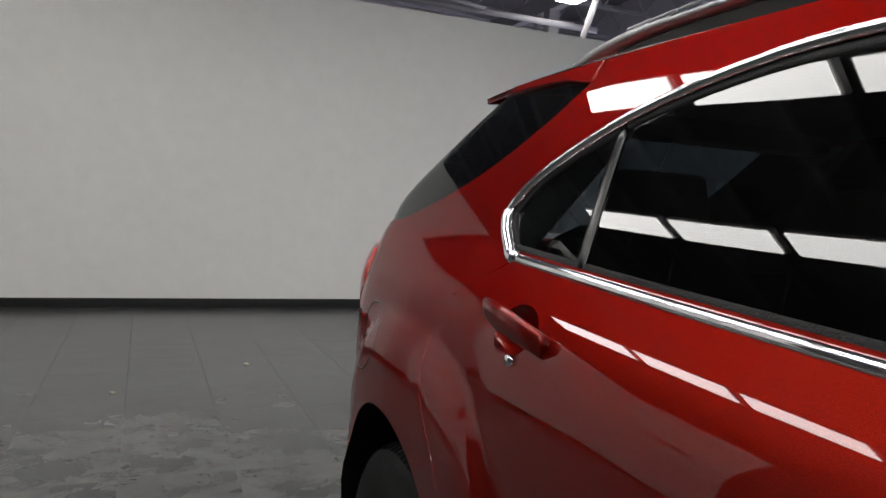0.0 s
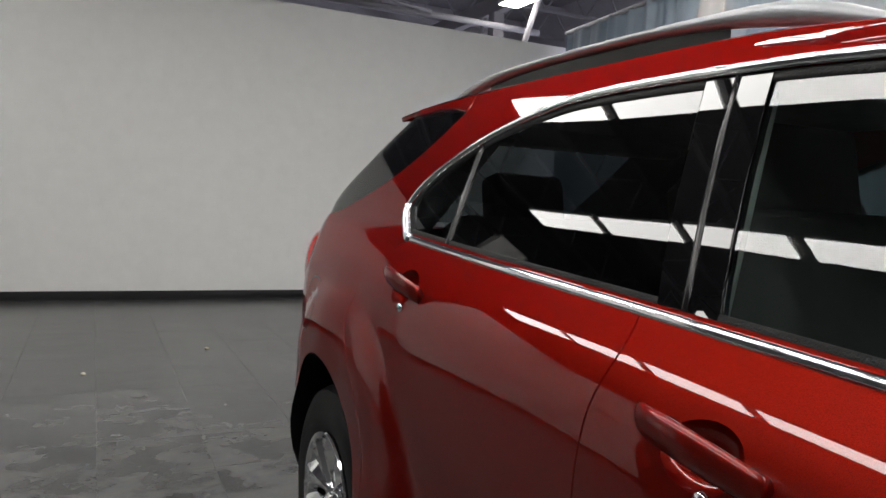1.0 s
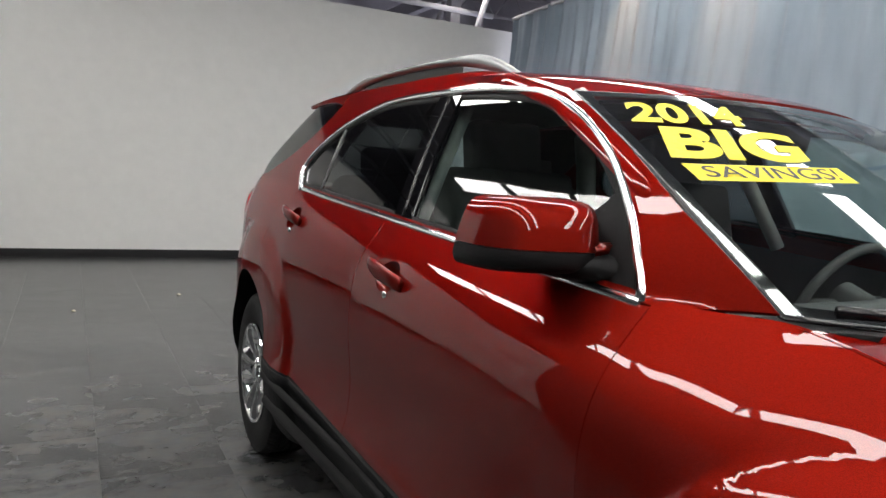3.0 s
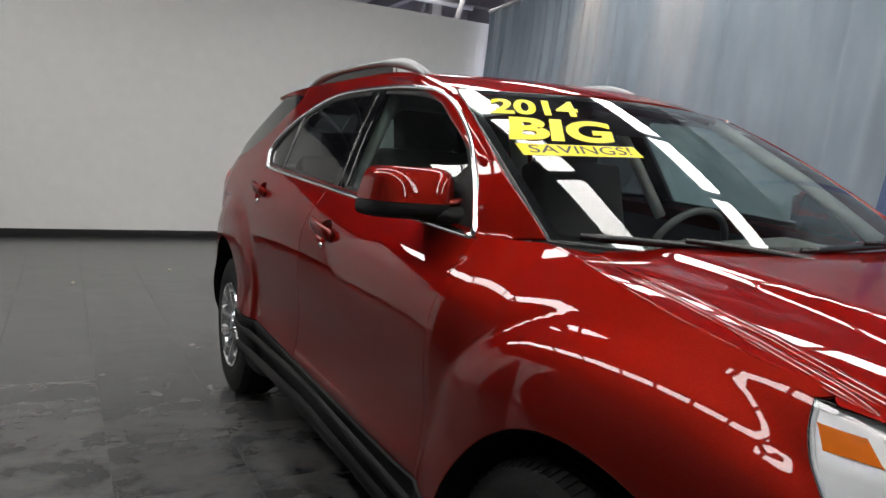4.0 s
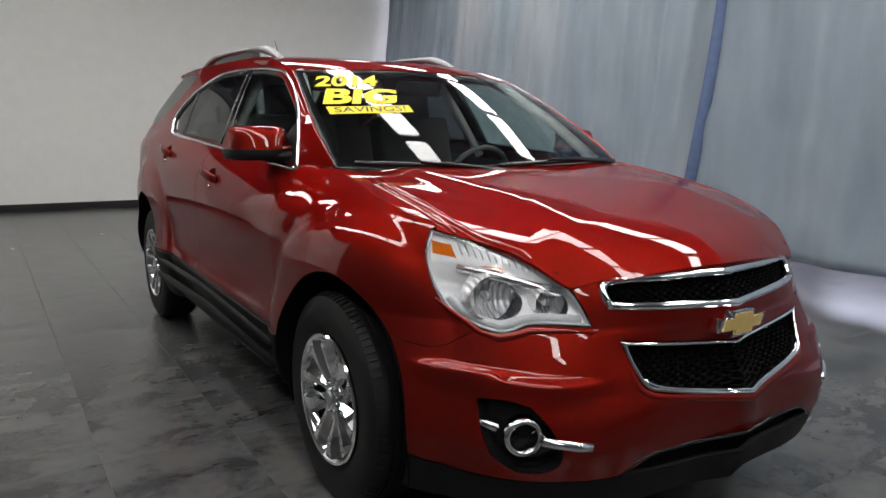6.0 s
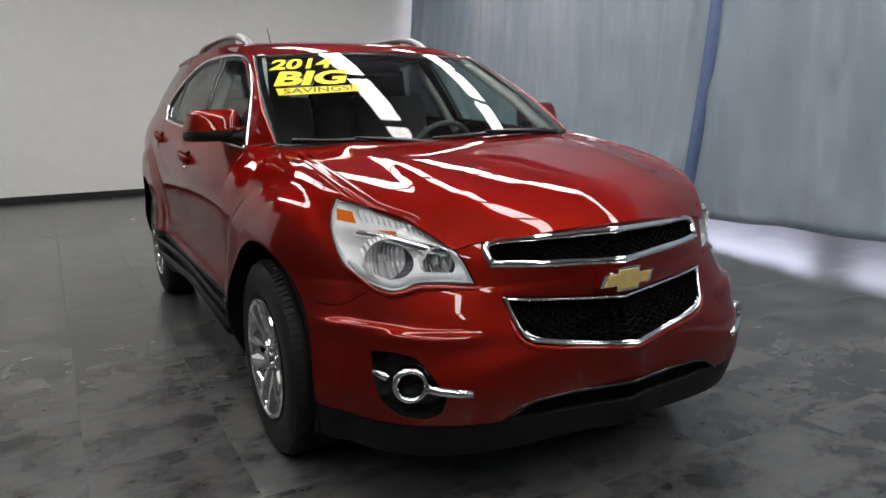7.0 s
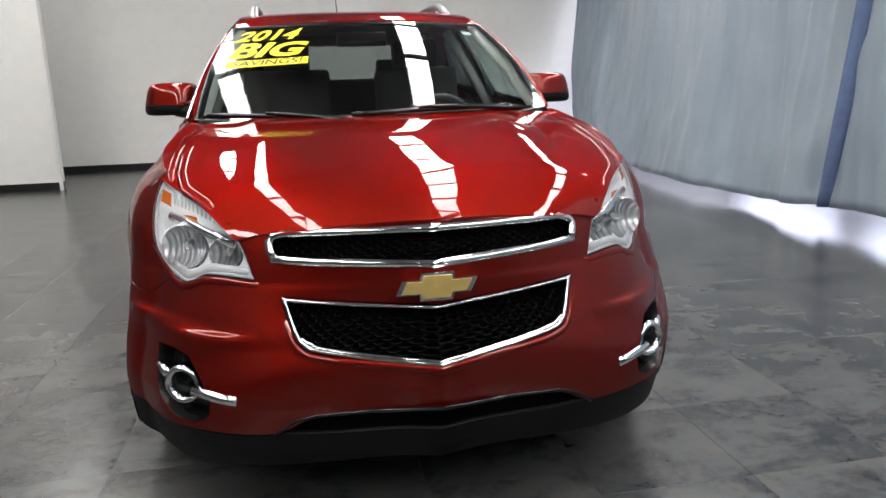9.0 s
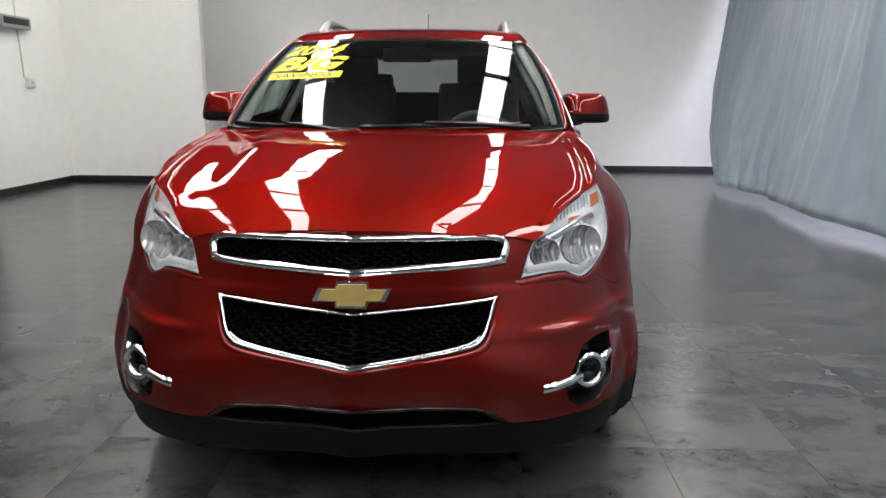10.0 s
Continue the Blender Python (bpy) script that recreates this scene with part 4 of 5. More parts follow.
ROOF = outline_of([(-half(1.95, ZE(1.95)) + 0.004, 1.96), (-0.3, 1.868), (0, 1.838), (0.3, 1.868), (half(1.95, ZE(1.95)) - 0.004, 1.96)], [(float(half(y, ZE(y))) - 0.002, y) for y in (1.96, 2.25, 2.6, 3.2, 3.7, 3.98)], [(float(half(3.98, ZE(3.98))) - 0.002, 3.98), (0.3, 4.04), (-0.3, 4.04), (-float(half(3.98, ZE(3.98))) + 0.002, 3.98)], [(-float(half(y, ZE(y))) + 0.002, y) for y in (3.98, 3.7, 3.2, 2.6, 2.25, 1.96)])
panel("roof", roof_shape, ROOF, RED, car, step=0.035, gap=0.0)
for sg in (-1, 1):
    ditch = [(sg * (float(half(y, ZE(y))) - 0.006), y) for y in (1.98, 2.2, 2.5, 3.0, 3.5, 3.95)]
    ribbon("roof_moulding", roof_shape, np.array(smooth_line(ditch)), 0.016, 0.003, SATIN, car)
    # roof rail: a raised bar on two feet
    rail_y = [2.33, 2.42, 2.54, 2.72, 3.0, 3.3, 3.55, 3.70, 3.82]
    lift = [-0.006, 0.014, 0.034, 0.047, 0.051, 0.049, 0.040, 0.018, -0.006]
    thick_r = [0.010, 0.020, 0.022, 0.014, 0.011, 0.011, 0.016, 0.018, 0.010]
    bm = bmesh.new()
    rings = []
    rise_of, thick_of = table(*zip(rail_y, lift)), table(*zip(rail_y, thick_r))
    for y in np.linspace(rail_y[0], rail_y[-1], 34):
        up, t = float(rise_of(y)), float(thick_of(y))
        base_p = roof_shape([(sg * 0.515, y)])[0]
        w = 0.024
        rings.append([bm.verts.new((base_p[0] + sg * w * math.cos(f) * 0.9, y, base_p[2] + up + t * math.sin(f))) for f in (2 * math.pi * k / 12 for k in range(12))])
    for a, b in zip(rings, rings[1:]):
        for k in range(12):
            bm.faces.new((a[k], a[(k + 1) % 12], b[(k + 1) % 12], b[k]))
    bm.faces.new(rings[0])
    bm.faces.new(rings[-1])
    bmesh.ops.recalc_face_normals(bm, faces=bm.faces[:])
    part("roof_rail", bm, SILVER, car, "satin silver roof rail")
    bm = bmesh.new()
    for y0, y1 in ((2.66, 3.56),):
        pts = [roof_shape([(sg * 0.515, y)])[0] for y in np.linspace(y0, y1, 12)]
        for p0, p1 in zip(pts, pts[1:]):
            bm.faces.new([bm.verts.new((p0[0], p0[1], p0[2])), bm.verts.new((p1[0], p1[1], p1[2])), bm.verts.new((p1[0], p1[1], p1[2] + 0.042)), bm.verts.new((p0[0], p0[1], p0[2] + 0.042))])
    part("rail_foot_strip", bm, SATIN, car)
bm = bmesh.new()
tube_bm(bm, [(0, 3.70, 1.645), (0, 3.76, 1.72), (0, 3.86, 1.86)], [0.010, 0.004, 0.0025])
part("antenna", bm, SATIN, car, "thin black roof antenna")

# wipers
for x0, x1, b0, b1 in ((-0.10, -0.66, -0.02, 0.012), (0.52, -0.12, 0.025, 0.012)):
    bm = bmesh.new()
    up = sunk(shield, -0.022)
    tube_bm(bm, [tuple(v) for v in up(np.array([(x0 + (x1 - x0) * t, b0 + (b1 - b0) * t + 0.012 * math.sin(math.pi * t)) for t in np.linspace(0, 1, 12)]))], 0.010, 6)
    tube_bm(bm, [tuple(v) for v in sunk(shield, -0.035)(np.array([(x0 + (x1 - x0) * t, b0 + (b1 - b0) * t + 0.03 * math.sin(math.pi * t) - 0.04 * (1 - t)) for t in np.linspace(-0.05, 0.6, 9)]))], [0.012, 0.012, 0.011, 0.011, 0.010, 0.009, 0.008, 0.007, 0.006], 6)
    part("wiper", bm, SATIN, car, "black wiper arm and blade")

# near-black inner shell, its colour standing for shade behind the gaps, sealing the body below the windows
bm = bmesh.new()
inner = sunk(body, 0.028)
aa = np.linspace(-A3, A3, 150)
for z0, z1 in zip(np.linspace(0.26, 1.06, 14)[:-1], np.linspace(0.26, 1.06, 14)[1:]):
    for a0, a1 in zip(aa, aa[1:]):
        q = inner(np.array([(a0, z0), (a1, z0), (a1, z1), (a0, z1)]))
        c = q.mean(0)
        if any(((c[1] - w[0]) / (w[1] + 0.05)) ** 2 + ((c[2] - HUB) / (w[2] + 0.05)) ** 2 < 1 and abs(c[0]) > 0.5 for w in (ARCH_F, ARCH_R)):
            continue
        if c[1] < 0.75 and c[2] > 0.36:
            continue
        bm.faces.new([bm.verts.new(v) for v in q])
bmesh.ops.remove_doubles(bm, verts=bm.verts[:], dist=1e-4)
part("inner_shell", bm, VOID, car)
# Near-black blocks put the shade under the car into colour
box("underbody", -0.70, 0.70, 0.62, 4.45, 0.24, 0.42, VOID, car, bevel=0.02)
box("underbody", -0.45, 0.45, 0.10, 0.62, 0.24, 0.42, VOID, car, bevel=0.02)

# wheels
TYRE = [(0.222, -0.100), (0.236, -0.108), (0.262, -0.114), (0.300, -0.115), (0.330, -0.110), (0.350, -0.098), (0.3575, -0.080)]
_tread, _grooves = [], (-0.048, -0.016, 0.016, 0.048)
for g in _grooves:
    _tread += [(0.3605, g - 0.0065), (0.352, g - 0.0045), (0.352, g + 0.0045), (0.3605, g + 0.0065)]
PROFILE = TYRE + [(0.3605, -0.066)] + _tread + [(0.3605, 0.066)] + [(r, -h) for r, h in TYRE[::-1]]


def wheel_parts():
    """Meshes of one wheel, its outer face to -x, centred on the origin."""
    out = {}
    bm = bmesh.new()
    lathe_bm(bm, PROFILE, 72)
    out["tyre"] = bm
    bm = bmesh.new()
    for k in range(90):
        f = 2 * math.pi * k / 90
        for s in (-1, 1):
            r = bmesh.ops.create_cube(bm, size=1.0, matrix=Matrix.Rotation(f, 4, "X") @ pose(s * 0.083, 0, 0.3535, 0, s * 24, 0) @ Matrix.Diagonal((0.034, 0.012, 0.012, 1)))
    out["tread"] = bm
    bm = bmesh.new()
    lathe_bm(bm, [(0.198, 0.06), (0.208, -0.06), (0.214, -0.098), (0.2235, -0.106), (0.2255, -0.112), (0.222, -0.118), (0.214, -0.117), (0.204, -0.108), (0.200, -0.094), (0.192, -0.08)], 72)
    out["rim"] = bm
    bm = bmesh.new()
    for k in range(5):
        for s in (-1, 1):
            turn = Matrix.Rotation(2 * math.pi * k / 5 + s * radians(14.5), 4, "X")
            sect = []
            for r, w, front, ridge in ((0.045, 0.016, -0.080, -0.090), (0.085, 0.021, -0.078, -0.096), (0.13, 0.029, -0.082, -0.106), (0.175, 0.040, -0.090, -0.115), (0.206, 0.052, -0.098, -0.116)):
                lean = -s * (0.004 + 0.010 * (0.206 - r) / 0.16)
                sect.append([bm.verts.new(turn @ Vector((h, y + lean, r))) for h, y in ((front + 0.035, -w * 0.8), (front, -w), (ridge, -w * 0.35), (ridge, w * 0.35), (front, w), (front + 0.035, w * 0.8))])
            for a, b in zip(sect, sect[1:]):
                for i in range(6):
                    bm.faces.new((a[i], a[(i + 1) % 6], b[(i + 1) % 6], b[i]))
    lathe_bm(bm, [(0.0, -0.104), (0.030, -0.104), (0.036, -0.100), (0.038, -0.09), (0.066, -0.088), (0.074, -0.080), (0.076, -0.05)], 36)
    bmesh.ops.recalc_face_normals(bm, faces=bm.faces[:])
    out["spokes"] = bm
    bm = bmesh.new()
    lathe_bm(bm, [(0.0, -0.1095), (0.022, -0.109), (0.026, -0.104)], 24)
    out["centre_cap"] = bm
    bm = bmesh.new()
    lathe_bm(bm, [(0.05, -0.035), (0.15, -0.035), (0.152, -0.02), (0.152, -0.005)], 40)
    out["brake_disc"] = bm
    # Near-black disc in place of the shade behind the spokes
    bm = bmesh.new()
    lathe_bm(bm, [(0.0, 0.02), (0.2, 0.02)], 40)
    out["wheel_back"] = bm
    bm = bmesh.new()
    lathe_bm(bm, [(0.0, -0.014), (0.006, -0.013), (0.0095, -0.010), (0.0095, 0.012)], 6)
    out["lug_nut"] = bm
    return out


WHEEL_MATS = {"tyre": RUBBER, "tread": RUBBER, "rim": CHROME, "spokes": CHROME, "centre_cap": SILVER, "brake_disc": SILVER, "wheel_back": VOID, "lug_nut": CHROME}
WHEEL_MESH = {}
for key, bm in wheel_parts().items():
    me = bpy.data.meshes.new(key)
    bm.to_mesh(me)
    bm.free()
    me.materials.append(WHEEL_MATS[key])
    me.shade_smooth()
    me.set_sharp_from_angle(angle=radians(28))
    WHEEL_MESH[key] = me
for sg in (-1, 1):
    for yw in (AXLE_F, AXLE_R):
        hub = new("wheel")
        hub.parent, hub.empty_display_size = car, 0.05
        hub["label"] = "chrome multi-spoke wheel with a black tyre"
        hub.matrix_basis = Matrix.Translation((sg * 0.788, yw, 0.3605)) @ Matrix.Rotation(0 if sg < 0 else math.pi, 4, "Z") @ Matrix.Rotation(radians(49), 4, "X")
        for key, me in WHEEL_MESH.items():
            if key == "lug_nut":
                for k in range(5):
                    nut = new(key, me)
                    nut.parent = hub
                    f = 2 * math.pi * k / 5
                    nut.location = (-0.090, 0.055 * math.sin(f), 0.055 * math.cos(f))
            else:
                bit = new(key, me)
                bit.parent = hub
                if key == "tread":
                    bit["kind"] = "stuff"

# lamps at the nose
LAMP_EYES = ((0.672, 0.810, 0.062), (0.552, 0.806, 0.044))
for sg in (-1, 1):
    hl = mirrored(HEADLIGHT, sg)
    sloped = lambda p: body(p) - (0.014 + 0.022 * np.clip((np.asarray(p, float)[:, 1:2] - 0.74) / 0.08, 0, 1) * np.clip((0.90 - np.asarray(p, float)[:, 1:2]) / 0.05, 0, 1)) * normals_of(body, p)
    eyes = [mirrored([X(x + 0.94 * r * math.cos(f), z + 0.94 * r * math.sin(f)) for f in (2 * math.pi * k / 30 for k in range(30))], sg) for x, z, r in LAMP_EYES]
    lamp = panel("headlight", sloped, inset(hl, -0.004), HOUSING, car, holes=eyes, thick=0.0, step=0.014, label="large clear headlight with bright reflectors")
    panel("lamp_back", sunk(body, 0.088), inset(hl, 0.004), REFLECTOR, lamp, thick=0.0, step=0.03)
    panel("lens", sunk(body, -0.002), hl, LENS, lamp, thick=0.0, step=0.02, label="clear lens")
    ribbon("bezel", sunk(body, 0.008), inset(hl, 0.006), 0.009, 0.005, BEZEL, lamp, closed=True)
    ribbon("lamp_seal", sunk(body, 0.002), hl, 0.006, 0.003, SATIN, lamp, closed=True)
    ribbon("headlight_lip", body, mirrored([X(0.776, 0.80)] + [(a, z - 0.012) for a, z in HL_LOW] + [X(0.435, 0.742)], sg), 0.024, 0.007, RED, car, sink=0.001, fade=0.3)
    ribbon("bezel", sunk(body, 0.012), mirrored([X(0.748, 0.80), X(0.728, 0.762), X(0.695, 0.743), X(0.660, 0.738), X(0.625, 0.750), X(0.590, 0.764), X(0.488, 0.762)], sg), 0.030, 0.010, BEZEL, lamp)
    bm = bmesh.new()
    o, i2 = sunk(body, 0.002)(inset(hl, 0.001)), sunk(body, 0.078)(inset(hl, 0.006))
    vo, vi = [bm.verts.new(v) for v in o], [bm.verts.new(v) for v in i2]
    for k in range(len(vo)):
        j = (k + 1) % len(vo)
        bm.faces.new((vo[k], vo[j], vi[j], vi[k]))
    part("lamp_wall", bm, HOUSING, lamp)
    for (x, z, r), dpt in zip(LAMP_EYES, (0.012, 0.018)):
        cpt = X(x, z)
        place = sunk(body, dpt)(mirrored([cpt], sg))[0]
        bm = bmesh.new()
        lathe_bm(bm, [(r, 0.0), (r * 1.04, 0.004), (r * 0.97, 0.012), (r * 0.86, 0.03), (r * 0.6, 0.05), (0.012, 0.06)], 36, axis="y")
        lathe_bm(bm, [(r * 1.04, 0.004), (r * 1.10, 0.03), (r * 1.10, 0.06)], 36, axis="y")
        lathe_bm(bm, [(0.0, 0.014), (0.010, 0.016), (0.014, 0.024), (0.012, 0.055)], 16, axis="y")
        ob = part("reflector_bowl", bm, FLUTED, lamp, "bright reflector bowl")
        ob.matrix_basis = Matrix.Translation(place) @ pose(0, 0, 0, 0, 0, sg * 12)
    # ribbed reflector strip over the bowls, amber marker at the outer end
    ribbon("reflector_strip", sunk(body, 0.020), mirrored([X(0.52, 0.838), X(0.589, 0.857), X(0.65, 0.876), X(0.72, 0.889)], sg), 0.028, 0.014, REFLECTOR, lamp)
    for t in np.linspace(0.02, 0.98, 12):
        bm = bmesh.new()
        ends = [sunk(body, 0.0135)(mirrored([X(0.560 + 0.145 * t, 0.892 + 0.052 * t - 0.012 * t * t + dz)], sg))[0] for dz in (-0.010, 0.006, 0.022)]
        tube_bm(bm, [tuple(q) for q in ends], [0.002, 0.0032, 0.002], 6)
        part("rib", bm, BEZEL, lamp)
    mk = outline_of([X(0.714, 0.910), X(0.755, 0.918)], [X(0.755, 0.918), X(0.746, 0.957)], [X(0.746, 0.957), X(0.714, 0.949)], [X(0.714, 0.949), X(0.714, 0.910)], step=0.01)
    panel("marker_lens", sunk(body, 0.012), mirrored(mk, sg), AMBER, lamp, thick=0.02, step=0.02, label="amber side marker")
    mk2 = outline_of([X(0.630, 0.884), X(0.696, 0.900)], [X(0.696, 0.900), X(0.694, 0.917), X(0.630, 0.901)], [X(0.630, 0.901), X(0.630, 0.884)], step=0.01)
    panel("turn_bulb", sunk(body, 0.016), mirrored(mk2, sg), AMBER, lamp, thick=0.01, step=0.02)
    # fog lamp in its dark recess
    fg = mirrored(FOG, sg)
    pocket = panel("fog_lamp", sunk(body, 0.045), inset(fg, -0.002), SATIN, car, thick=0.0, step=0.02, label="round fog lamp in a black recess")
    bm = bmesh.new()
    o, i2 = body(inset(fg, 0.001)), sunk(body, 0.047)(inset(fg, 0.004))
    vo, vi = [bm.verts.new(v) for v in o], [bm.verts.new(v) for v in i2]
    for k in range(len(vo)):
        j = (k + 1) % len(vo)
        bm.faces.new((vo[k], vo[j], vi[j], vi[k]))
    part("recess_wall", bm, SATIN, pocket)
    place = sunk(body, 0.006)(mirrored([X(0.681, 0.468)], sg))[0]
    stand = Matrix.Translation(place) @ pose(0, 0, 0, 0, 0, sg * 24)
    bm = bmesh.new()
    lathe_bm(bm, [(0.034, 0.018), (0.038, 0.002), (0.045, -0.004), (0.052, 0.0), (0.055, 0.012), (0.053, 0.04)], 36, axis="y")
    ob = part("fog_ring", bm, CHROME, pocket, "chrome ring")
    ob.matrix_basis = stand
    bm = bmesh.new()
    lathe_bm(bm, [(0.036, 0.010), (0.030, 0.022), (0.020, 0.032), (0.008, 0.036), (0.007, 0.018), (0.0, 0.016)], 30, axis="y")
    ob = part("fog_bowl", bm, GLOSSBLACK, pocket)
    ob.matrix_basis = stand
    bm = bmesh.new()
    lathe_bm(bm, [(0.0, 0.002), (0.02, 0.004), (0.036, 0.010)], 30, axis="y")
    ob = part("fog_lens", bm, SMOKE, pocket)
    ob.matrix_basis = stand
    ribbon("chrome_wing", sunk(body, 0.004), mirrored([X(0.645, 0.463), X(0.612, 0.457), X(0.570, 0.450), X(0.530, 0.446)], sg), 0.030, 0.016, CHROME, pocket, label="chrome wing bar")
    ribbon("chrome_wing", sunk(body, 0.006), mirrored([X(0.728, 0.485), X(0.752, 0.496)], sg), 0.028, 0.014, CHROME, pocket)

# door handles and mirrors
for sg in (-1, 1):
    for yh, zh in ((2.288, 1.030), (3.250, 1.110)):
        bowl_c = mirrored([Y(yh, zh - 0.004)], sg)[0]
        n_h = normals_of(body, [bowl_c])[0]
        ring = np.array([(bowl_c[0] + 0.065 * math.cos(f), bowl_c[1] + 0.043 * math.sin(f)) for f in (2 * math.pi * k / 28 for k in range(28))])
        bm = bmesh.new()
        prev = [bm.verts.new(v) for v in sunk(body, 0.003)(ring)]
        for s, d in ((0.92, 0.012), (0.75, 0.022), (0.4, 0.027)):
            rr = bowl_c + (ring - bowl_c) * s
            cur = [bm.verts.new(v) for v in sunk(body, d)(rr)]
            for k in range(28):
                bm.faces.new((prev[k], prev[(k + 1) % 28], cur[(k + 1) % 28], cur[k]))
            prev = cur
        bm.faces.new(prev)
        bmesh.ops.recalc_face_normals(bm, faces=bm.faces[:])
        handle = part("door_handle", bm, RED, car, "red pull handle over a scooped cup")
        bm = bmesh.new()
        rings = []
        for t in np.linspace(0, 1, 13):
            q = mirrored([Y(yh + 0.105 - 0.21 * t, zh + 0.014 - 0.026 * t)], sg)[0]
            base_p = body([q])[0]
            arch_h = 0.008 + 0.024 * math.sin(math.pi * min(1, max(0, t))) ** 0.5
            w = 0.020 + 0.004 * math.sin(math.pi * t)
            rings.append([bm.verts.new(base_p + n_h * (arch_h + 0.012 * math.sin(f)) + np.array((0, 0, 1)) * w * math.cos(f)) for f in (2 * math.pi * k / 12 for k in range(12))])
        for a, b in zip(rings, rings[1:]):
            for k in range(12):
                bm.faces.new((a[k], a[(k + 1) % 12], b[(k + 1) % 12], b[k]))
        bm.faces.new(rings[0])
        bm.faces.new(rings[-1])
        bmesh.ops.recalc_face_normals(bm, faces=bm.faces[:])
        part("handle_grip", bm, RED, handle)
        bm = bmesh.new()
        lathe_bm(bm, [(0.0, -0.006), (0.009, -0.006), (0.011, 0.0)], 16)
        lock = part("lock_cap", bm, CHROME, handle)
        q = mirrored([Y(yh - 0.02, zh - 0.048)], sg)[0]
        lock.matrix_basis = Matrix.Translation(body([q])[0]) @ (Matrix.Rotation(math.pi, 4, "Z") if sg > 0 else Matrix())
    # mirror housing: red shell above, black shell and arm below
    def mirror_skin(z0, z1, name, material, swell=1.0):
        bm = bmesh.new()
        rings = []
        for i in range(15):
            v = i / 14
            z = z0 + (z1 - z0) * v
            h = (z - 1.2015) / 0.0695
            size = max(0.0, 1 - abs(h) ** 4.0) ** (1 / 4.0)
            ring = []
            for k in range(33):
                f = math.pi * k / 32
                cx, sx = math.cos(f), math.sin(f)
                x = 0.875 + 0.120 * swell * (0.55 + 0.45 * size) * math.copysign(abs(cx) ** 0.62, cx) - (0.014 + 0.018 * h) * max(0.0, cx)
                y = 1.735 - (0.150 - 0.016 * h) * swell * (0.45 + 0.55 * size) * abs(sx) ** 0.62 - 0.03 * (0.875 - x) / 0.118
                ring.append(bm.verts.new((sg * x, y, z)))
            rings.append(ring)
        for a, b in zip(rings, rings[1:]):
            for k in range(32):
                bm.faces.new((a[k], a[k + 1], b[k + 1], b[k]))
            bm.faces.new((a[0], b[0], b[-1], a[-1]))
        bm.faces.new(rings[0])
        bm.faces.new(rings[-1])
        bmesh.ops.recalc_face_normals(bm, faces=bm.faces[:])
        return sharp(part(name, bm, material, car), 50)
    shell = mirror_skin(1.178, 1.2705, "mirror_shell", RED)
    shell["label"] = "red door mirror cap"
    mirror_skin(1.1325, 1.1765, "mirror_base", BLACK, 0.99)["label"] = "black door mirror base"
    bm = bmesh.new()
    rings = []
    for t in np.linspace(0, 1, 6):
        cx, cy, cz = 0.85 - 0.10 * t, 1.645 - 0.05 * t, 1.150 - 0.006 * t
        rings.append([bm.verts.new((sg * cx, cy + (0.055 + 0.02 * t) * math.cos(f), cz + (0.024 + 0.012 * t) * math.sin(f))) for f in (2 * math.pi * k / 14 for k in range(14))])
    for a, b in zip(rings, rings[1:]):
        for k in range(14):
            bm.faces.new((a[k], a[(k + 1) % 14], b[(k + 1) % 14], b[k]))
    bmesh.ops.recalc_face_normals(bm, faces=bm.faces[:])
    part("mirror_arm", bm, BLACK, car)
    bm = bmesh.new()
    bmesh.ops.create_cube(bm, size=1.0)
    bmesh.ops.bevel(bm, geom=bm.edges[:], offset=0.12, segments=2, affect="EDGES")
    # Red painted wedge at the mirror's inner end, no lamp
    ob = part("mirror_signal", bm, RED, car)
    ob.matrix_basis = pose(sg * 0.775, 1.60, 1.182, 0, sg * 6, 0) @ Matrix.Diagonal((0.055, 0.05, 0.024, 1))
    bm = bmesh.new()
    box_bm(bm, -0.09, 0.09, -0.003, 0.003, -0.05, 0.05, 0.01)
    ob = part("mirror_glass", bm, CHROME, car)
    ob.matrix_basis = pose(sg * 0.868, 1.741, 1.203)

for ob in car.children:
    if ob.data and ob.data.materials[0] in (SHIELD, FRONTGLASS, PRIVACY, REARGLASS):
        ob.visible_shadow = False
    for kid in ob.children:
        if kid.data and kid.data.materials[0] in (LENS, SMOKE):
            kid.visible_shadow = False

# cabin
cabin = new("cabin")
cabin.parent, cabin.empty_display_size = car, 0.05
cabin["label"] = "dark grey cabin with cloth seats"
panel("headliner", sunk(roof_shape, 0.035), inset(ROOF, 0.03), TRIM, cabin, thick=0.0, step=0.08)
box("rear_header", -0.56, 0.56, 3.90, 4.02, 1.53, 1.60, TRIM, cabin, 0.02)
box("cabin_floor", -0.74, 0.74, 1.05, 4.5, 0.42, 0.46, VOID, cabin)
bm = bmesh.new()
prof = [(1.06, 0.60), (1.06, 1.06), (1.16, 1.085), (1.45, 1.09), (1.62, 1.06), (1.68, 0.98), (1.66, 0.6)]
rows_d = []
for x in np.linspace(-0.74, 0.74, 21):
    hump = 0.03 * math.exp(-((x - 0.36) / 0.16) ** 2)
    rows_d.append([bm.verts.new((x, y, z + (hump if 1.4 < y < 1.66 else 0))) for y, z in prof])
for a, b in zip(rows_d, rows_d[1:]):
    for k in range(len(prof) - 1):
        bm.faces.new((a[k], a[k + 1], b[k + 1], b[k]))
bmesh.ops.recalc_face_normals(bm, faces=bm.faces[:])
part("dashboard", bm, DASH, cabin)
bm = bmesh.new()
